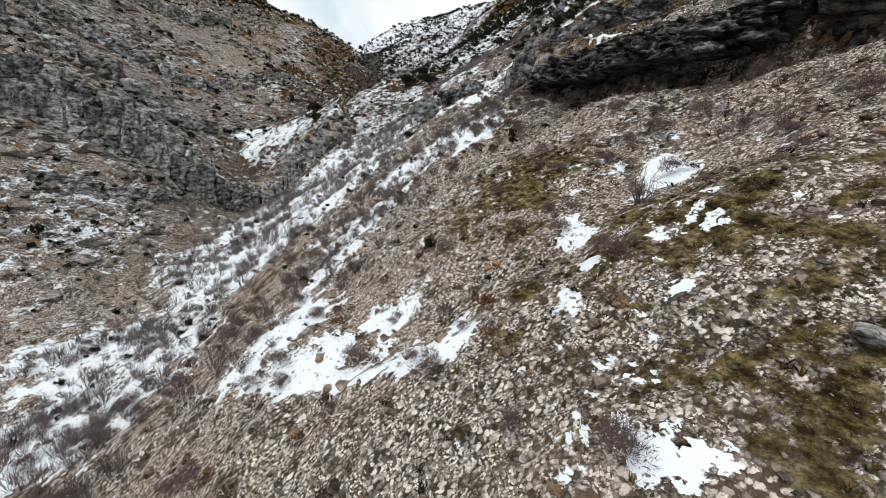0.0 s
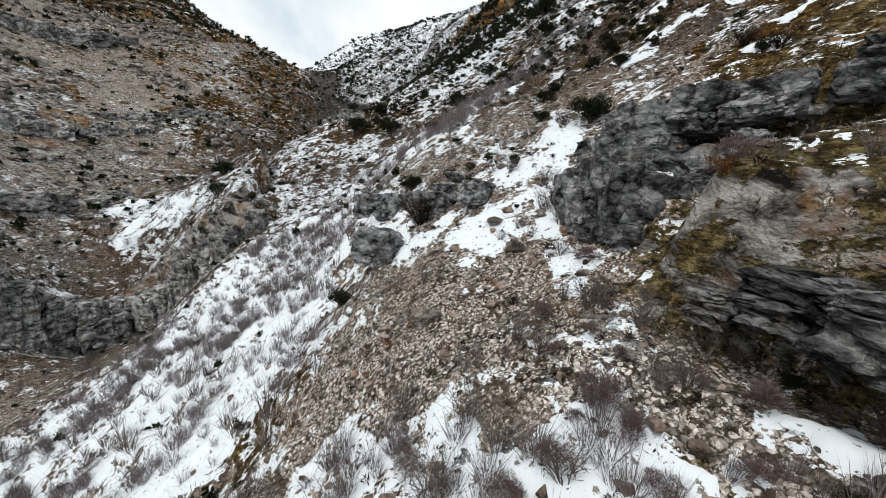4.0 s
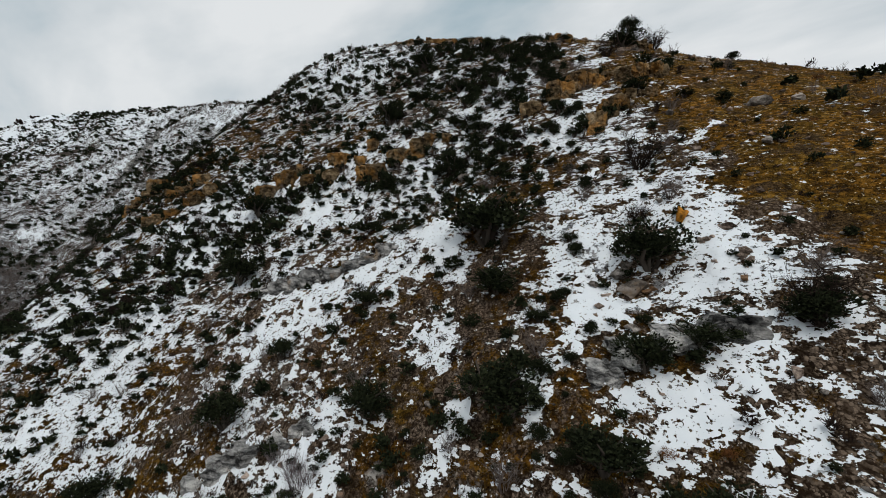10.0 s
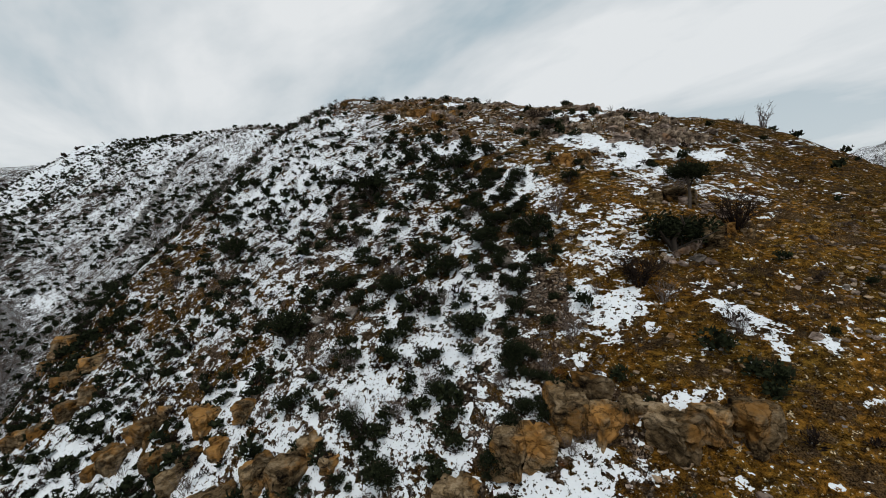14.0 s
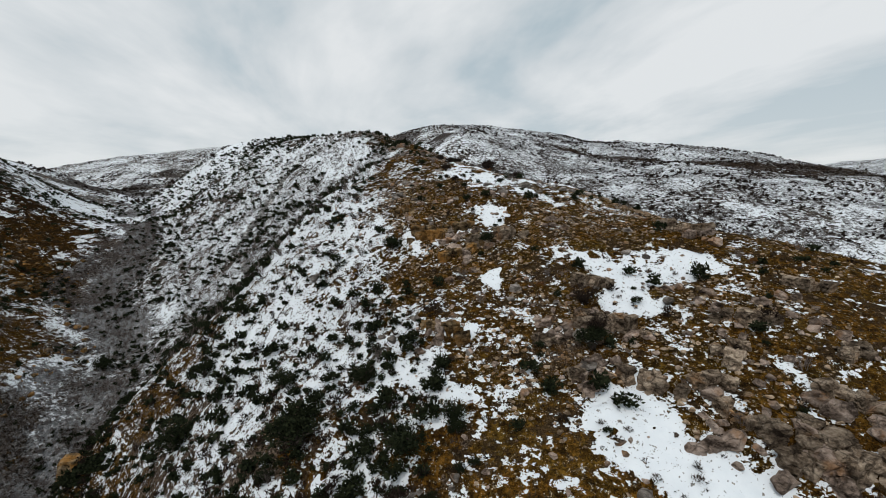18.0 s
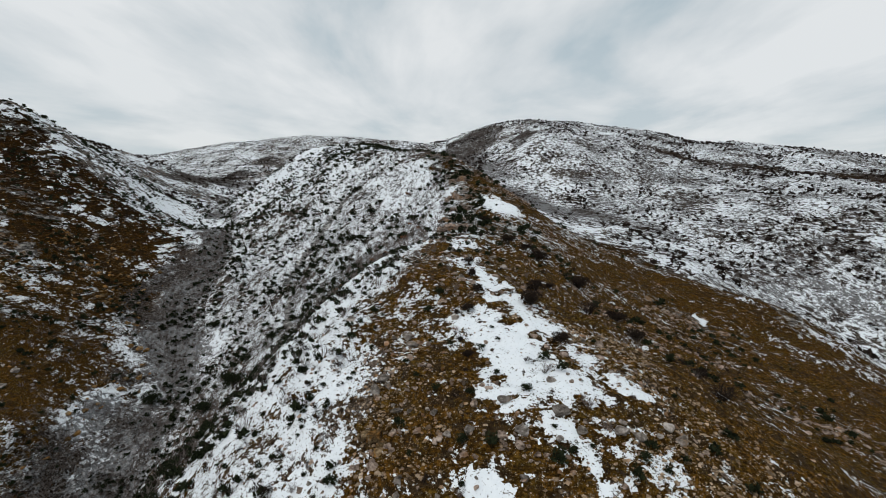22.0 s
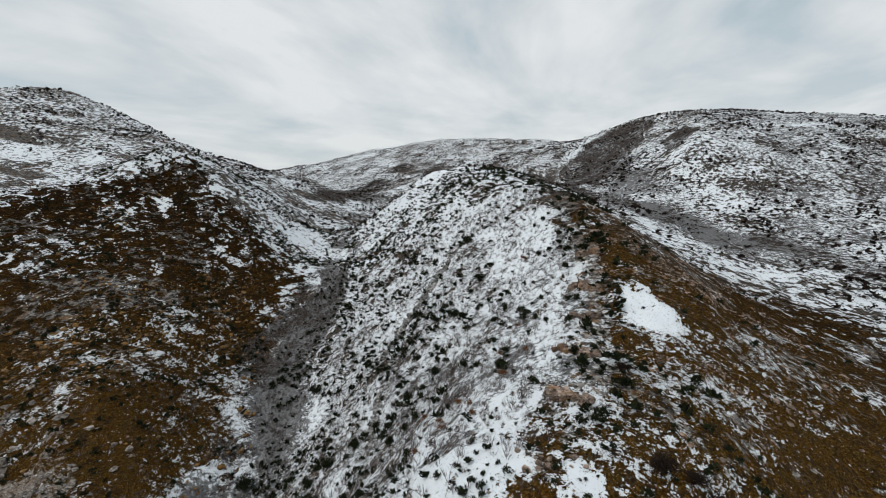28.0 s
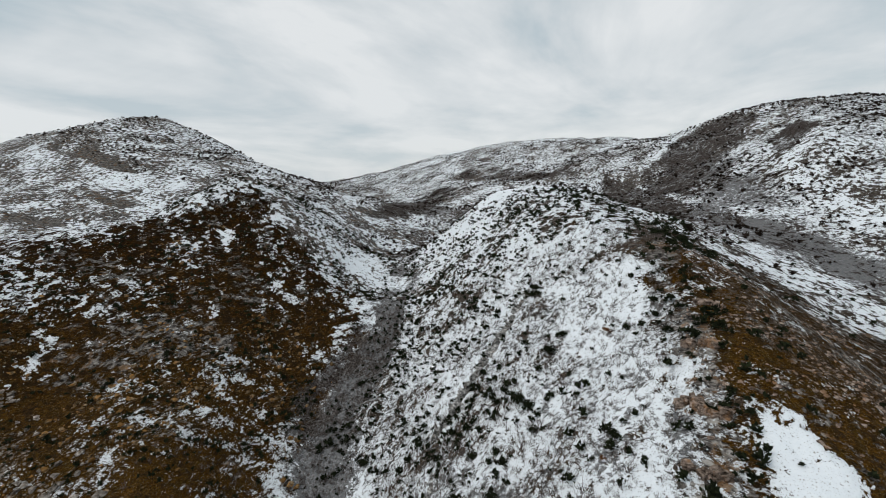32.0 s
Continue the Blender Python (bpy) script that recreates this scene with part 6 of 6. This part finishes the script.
def build_boulder_groups():
    """Groups of pinkish boulders on the crest, and single stones that stand out."""
    forms = [rock_mesh(400 + s, 18, 0.85, 2, 0.09) for s in range(6)]
    rng = random.Random(5)
    for x, y, n, s, wide in ((64, 128.5, 12, 1.2, 2.2), (63.5, 132.6, 14, 1.5, 1.6), (60, 140, 7, 1.1, 1.6), (71, 139, 6, 1.0, 1.6), (73, 130, 8, 1.1, 1.8), (60, 120.5, 8, 1.0, 1.3), (68, 116.4, 10, 1.1, 1.8), (71, 114, 9, 0.9, 2.0), (85, 124, 6, 1.6, 2.0), (78, 106.5, 8, 1.4, 2.2), (72.4, 107.0, 8, 1.5, 1.4), (75.6, 104.4, 10, 1.7, 1.8), (59.2, 119.5, 7, 1.0, 2.0), (76.5, 110.5, 8, 0.9, 2.4), (67.5, 117.5, 8, 0.8, 2.6), (68.6, 112.6, 10, 1.4, 1.7), (83, 113, 9, 1.3, 3.0), (79, 117, 8, 1.2, 2.4),
                             (82, 103, 6, 1.2, 2.4), (63, 93, 10, 1.1, 2.2), (58, 91, 7, 1.0, 1.6), (66, 141, 8, 0.9, 2.6), (62, 153, 8, 1.0, 2.6), (57, 152, 6, 1.0, 2.0), (66, 178, 8, 1.0, 2.6), (63, 190, 8, 1.2, 3.0)):
        for _ in range(int(1.3 * n)):
            k = s * rng.uniform(0.3, 0.95)
            px, py = x + rng.gauss(0, 0.6) * wide, y + rng.gauss(0, 0.6) * wide
            ob = part("crest_boulder", forms[rng.randrange(6)], MAT_PINK)
            ob.matrix_world = pose(px, py, float(sample(GZ, px, py)) - 0.06 * k, rng.uniform(-20, 20), rng.uniform(-20, 20), rng.uniform(0, 360)) @ Matrix.Diagonal((k * 1.25, k, k * 1.05, 1))
            tagged(ob, "pinkish-brown weathered boulder among turf and snow", "boulder", "boulders on the crest")
    ob = part("lichen_boulder", rock_mesh(431, 16, 0.9, 2, 0.08), MAT_ORANGE)
    ob.matrix_world = pose(37, 75.2, float(sample(GZ, 37, 75.2)) - 0.05, 10, 5, 40) @ Matrix.Diagonal((1.2, 0.9, 1.5, 1))
    tagged(ob, "orange lichen-covered boulder in the snow", "boulder")
    ob = part("pale_boulder", rock_mesh(433, 14, 0.35, 2, 0.05), MAT_LIME)
    ob.matrix_world = pose(8.3, 7.2, float(sample(GZ, 8.3, 7.2)) + 0.02, 0, 8, 20) @ Matrix.Diagonal((1.9, 1.0, 1.1, 1))
    tagged(ob, "flat pale grey boulder lying on the scree", "boulder")


def build_rust_bushes():
    """A few rust-coloured bushes in the snow of the hill."""
    kinds = [mesh_from("rust_bush", *crown(470 + s, 260, 0.11, 10, 0.5, 0.8, 0.25), False) for s in range(3)]
    for k, (x, y, s) in enumerate([(53, 217, 2.2), (45, 214, 1.8), (48, 211, 1.6), (44, 207, 2.0), (42, 211, 1.5), (50, 206, 1.6), (47, 282, 2.4), (56, 226, 1.6), (50, 229, 1.5), (40, 204, 1.6), (52, 240, 1.4), (36, 218, 1.6)]):
        ob = part("rust_bush", kinds[k % 3], MAT_RUST)
        ob.matrix_world = pose(x, y, float(sample(GZ, x, y)), 0, 0, 47 * k) @ Matrix.Diagonal((s, s, s * 0.85, 1))
        tagged(ob, "rust-brown withered bush standing in the snow", "bush", "rust-brown bushes on the hill")


def build_brown_bushes():
    """The larger leafless brown bushes on the slope."""
    kinds = [mesh_from("stems", *twigs(480 + s, 46, 9, 0.5, 0.8, 0.010), False) for s in range(3)]
    for k, (x, y, s) in enumerate(BUSHES_BROWN):
        ob = part("brown_bush", kinds[k % 3], MAT_DARKTWIG)
        ob.matrix_world = pose(x, y, float(sample(GZ, x, y)), 0, 0, 61 * k) @ Matrix.Diagonal((s, s, s * 0.8, 1))
        tagged(ob, "broad dark brown leafless bush on the slope", "bush", "large leafless bushes")


def build_start_bushes():
    """Round leafless bushes on the scree at the bottom of the slope."""
    kinds = [mesh_from("stems", *crown(440 + s, 1500, 0.06, 11, 0.52, 0.72, 0.085), False) for s in range(4)]

    def weight(x, y):
        gully, _ = line_distance(x, y, GULLY_STRIPS[1][0])
        wall, _ = line_distance(x, y, CLIFF_EAST)
        return np.clip(0.07 + 0.12 * smooth(7, 2, np.abs(wall + 5)) + 0.5 * smooth(6, 2, np.abs(gully)) + 0.25 * smooth(0.1, 0.5, fbm(x, y, 6, 3, 6)), 0, 1)
    x, y = throw(1500, -26, 16, 6, 48, weight)
    for k in range(min(260, len(x))):
        s = 0.55 + 0.85 * RNG.random() ** 1.5
        me = kinds[k % 4]
        ob = part("thorn_bush", me, MAT_PLUM)
        ob.matrix_world = pose(x[k], y[k], float(sample(GZ, x[k], y[k])), 0, 0, RNG.uniform(0, 360)) @ Matrix.Diagonal((s, s, s * RNG.uniform(0.85, 1.15), 1))
        tagged(ob, "round purple-brown leafless thorn bush on scree", "shrub", "thorn bushes at the foot of the slope")


def build_crest_trees():
    """A small round tree on the skyline and a leafless one farther along."""
    x, y = 62.6, 93.4
    z = float(sample(GZ, x, y))
    tree = new("small_tree")
    tree.location = (x, y, z)
    tagged(tree, "small lone evergreen tree with a round crown on the skyline", "tree")
    path = [(0, 0, -0.2), (0.05, 0, 0.8), (-0.05, 0.05, 1.6), (0.0, 0.0, 2.3)]
    arms = [tube([(0, 0.02, 1.2), (0.4, 0.1, 1.8), (0.7, 0.1, 2.4)], 0.06, 0.03), tube([(0, 0, 1.4), (-0.4, -0.1, 1.9), (-0.6, 0, 2.5)], 0.06, 0.03)]
    part("trunk", mesh_from("trunk", *gather([tube(path, 0.12, 0.06, 6)] + arms)), MAT_BARK, tree)
    v, f = crown(33, 3600, 0.036, 30, 0.5, 0.6)
    part("crown", mesh_from("crown", v * np.array([2.6, 2.6, 2.2]) + np.array([0, 0, 1.7]), f, False), MAT_EVERGREEN, tree)
    x, y = 94, 104
    ob = new("bare_tree", mesh_from("bare_tree", *twigs(301, 14, 7, 0.45, 1.0, 0.018), False))
    ob.data.materials.append(MAT_TWIG)
    ob.matrix_world = pose(x, y, float(sample(GZ, x, y))) @ Matrix.Diagonal((2.6, 2.6, 3.0, 1))
    tagged(ob, "small leafless tree standing on the bare ridge", "tree")


def cliff(name, line, courses, label, forms, step, seed, taper=0.15, stone=MAT_LIME):
    """A rock face along a plan line, of bedded blocks. Courses: (way into the hill, middle height, depth, height of a block)."""
    rng = random.Random(seed)
    pts = [Vector(p) for p in line]
    thing = new(name)
    mid = pts[len(pts) // 2]
    thing.location = (mid.x, mid.y, float(sample(GZ, mid.x, mid.y)))
    tagged(thing, label, "cliff")
    total = sum((b - a).length for a, b in zip(pts, pts[1:]))
    done = 0.0
    for a, b in zip(pts, pts[1:]):
        way = (b - a).normalized()
        into = Vector((way.y, -way.x))
        half = (a + b) / 2
        if float(sample(LAND, half.x + 4 * into.x, half.y + 4 * into.y)) < float(sample(LAND, half.x - 4 * into.x, half.y - 4 * into.y)):
            into = -into
        at = -done % step
        while at < (b - a).length:
            f = (done + at) / total
            fade = min(1, f / taper, (1 - f) / taper)
            p = a + way * at
            foot = float(sample(GZ, p.x - into.x, p.y - into.y))
            for d, h, deep, high in courses:
                k = (0.45 + 0.55 * fade) * rng.uniform(0.85, 1.2)
                q = p + into * (d + rng.uniform(-0.12, 0.12) * deep) + way * rng.uniform(-0.2, 0.2) * step
                ob = part("block", forms[rng.randrange(len(forms))], stone, thing)
                turn = math.degrees(math.atan2(way.y, way.x)) + rng.uniform(-14, 14) + rng.choice((0, 180))
                m = pose(q.x, q.y, foot + h * (0.4 + 0.6 * fade) + rng.uniform(-0.1, 0.1) * high, rng.uniform(-7, 7), rng.uniform(-7, 7), turn)
                ob.matrix_basis = Matrix.Translation(-thing.location) @ m @ Matrix.Diagonal((step * 1.45 * k, deep * k, high * k, 1))
            at += step * rng.uniform(0.8, 1.2)
        done += (b - a).length
    return thing


# rock ledges: plan line, height
LEDGES_NEAR = [([(22, 39), (26, 33), (34, 22)], 2.3),
    ([(1, 59), (1, 62), (3.5, 65)], 1.5),
    ([(-9, 82), (-4, 73), (0, 68)], 1.4),
    ([(14, 91), (17.5, 88.0), (22, 84.3)], 1.7),
    ([(28, 74.5), (31.5, 71.8), (34, 69.0)], 1.5),
    ([(25.6, 63.6), (28, 62.8), (31, 61)], 1.3),
    ([(20, 102), (25, 96.5), (30, 91.5)], 1.7),
    ([(54, 98.4), (56.4, 97.4)], 1.2),
    ([(-2, 262), (4, 276), (13, 300), (16, 318)], 2.4),
    ([(20, 222), (12, 240), (6, 256)], 2.2)]
LEDGES_FAR = [([(-104, 66), (-78, 82), (-60, 96), (-52, 112)], 4.6),
    ([(-115, 92), (-84, 108), (-66, 124), (-58, 136)], 3.8),
    ([(-70, 130), (-54, 143), (-46, 156)], 3.0),
    ([(-110, 140), (-94, 160), (-86, 178)], 4.5),
    ([(-22, 122), (-13, 114), (-9, 104)], 2.0),
    ([(-60, 60), (-50, 66), (-44, 74)], 2.6),
    ([(-90, 44), (-72, 52), (-62, 58)], 3.0)]


def build_cliffs():
    forms = [block_mesh(320 + s, 8, 0.10, 7.0) for s in range(7)]
    slabs = [me.copy() for me in forms]
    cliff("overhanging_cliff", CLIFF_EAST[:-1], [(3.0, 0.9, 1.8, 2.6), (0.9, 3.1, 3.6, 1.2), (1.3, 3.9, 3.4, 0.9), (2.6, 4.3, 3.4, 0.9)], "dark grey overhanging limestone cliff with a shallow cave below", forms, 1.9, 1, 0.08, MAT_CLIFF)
    big = [block_mesh(350 + s, 12, 0.075, 2.6) for s in range(3)]
    for k, (x, y, z, sx, sy, sz, turn) in enumerate([(9.2, 51.8, 12.8, 1.8, 1.8, 2.5, 120), (10.3, 50.8, 13.1, 2.4, 2.3, 2.9, 125), (11.6, 49.2, 13.9, 2.2, 2.4, 2.0, 118), (12.9, 47.6, 14.2, 2.4, 2.8, 1.6, 128), (15.2, 45.2, 14.8, 3.2, 3.2, 1.7, 132),
                                                     (18.4, 42.3, 15.0, 3.6, 3.2, 1.9, 134), (22.0, 38.6, 15.8, 4.4, 3.2, 1.9, 135),
                                                     (8.0, 52.4, 9.8, 3.0, 2.4, 3.7, 92), (8.2, 50.0, 9.9, 3.0, 2.6, 3.5, 86), (8.6, 48.1, 9.7, 2.6, 2.6, 2.9, 84),
                                                     (9.4, 54.0, 12.4, 1.8, 1.8, 1.6, 10), (1.0, 61.0, 8.4, 3.0, 2.2, 2.2, 120), (-2.0, 66.5, 7.8, 2.6, 2.0, 2.2, 130), (3.4, 58.2, 9.8, 2.0, 1.6, 1.6, 60), (9.5, 49.7, 11.0, 2.4, 2.2, 2.4, 120), (10.7, 48.2, 11.2, 2.4, 2.2, 2.4, 124), (11.9, 46.7, 11.6, 2.6, 2.2, 2.2, 128), (-2.6, 58.0, 6.0, 2.6, 1.5, 2.4, 150), (-4.4, 70.4, 7.6, 2.4, 2.0, 2.0, 130)]):
        ob = new("rock_mass")
        ob.matrix_world = pose(x, y, z, 6 - 3 * (k % 4), 8 - 4 * (k % 3), turn)
        rng = random.Random(k)
        body = part("core", big[k % 3], MAT_BLOCK, ob)
        body.matrix_basis = Matrix.Diagonal((sx * 1.05, sy * 1.05, sz * 1.05, 1))
        for j in range(5):
            slab = part("slab", slabs[rng.randrange(len(slabs))], MAT_BLOCK, ob)
            side = rng.choice((-1, 1))
            slab.matrix_basis = pose(rng.uniform(-0.34, 0.34) * sx, side * rng.uniform(0.25, 0.42) * sy, rng.uniform(-0.35, 0.38) * sz, rng.uniform(-9, 9), rng.uniform(-9, 9), rng.uniform(-15, 15)) @ Matrix.Diagonal((sx * rng.uniform(0.4, 0.7), sy * rng.uniform(0.3, 0.5), sz * rng.uniform(0.3, 0.6), 1))
        tagged(ob, "massive grey limestone block standing out of the slope", "rock", "limestone blocks at the cliff's end")
    forms = [block_mesh(330 + s, 8, 0.13, 1.6) for s in range(7)]
    cliff("canyon_cliff", CLIFF_WEST[2:], [(0.6, 2.6, 4.0, 7.6), (1.8, 7.0, 4.0, 4.6)], "grey limestone cliff band along the far bank of the creek", forms, 3.2, 2, 0.35)
    forms = [block_mesh(340 + s, 6, 0.13, 2.4) for s in range(7)]
    grey = "grey weathered limestone ledge jutting from the slope"
    for k, (line, high) in enumerate(LEDGES_NEAR + LEDGES_FAR):
        cliff("rock_ledge", line, [(0.5, high * 0.22, high * 1.3, high)], grey, forms, high * 0.95, k + 3, 0.25)


build_cliffs()
build_outcrops()
build_boulder_groups()
build_start_bushes()
build_rust_bushes()
build_brown_bushes()
build_crest_trees()
build_evergreens()
build_far_scrub()
build_bare_shrubs()
build_low_plants()
build_stones()
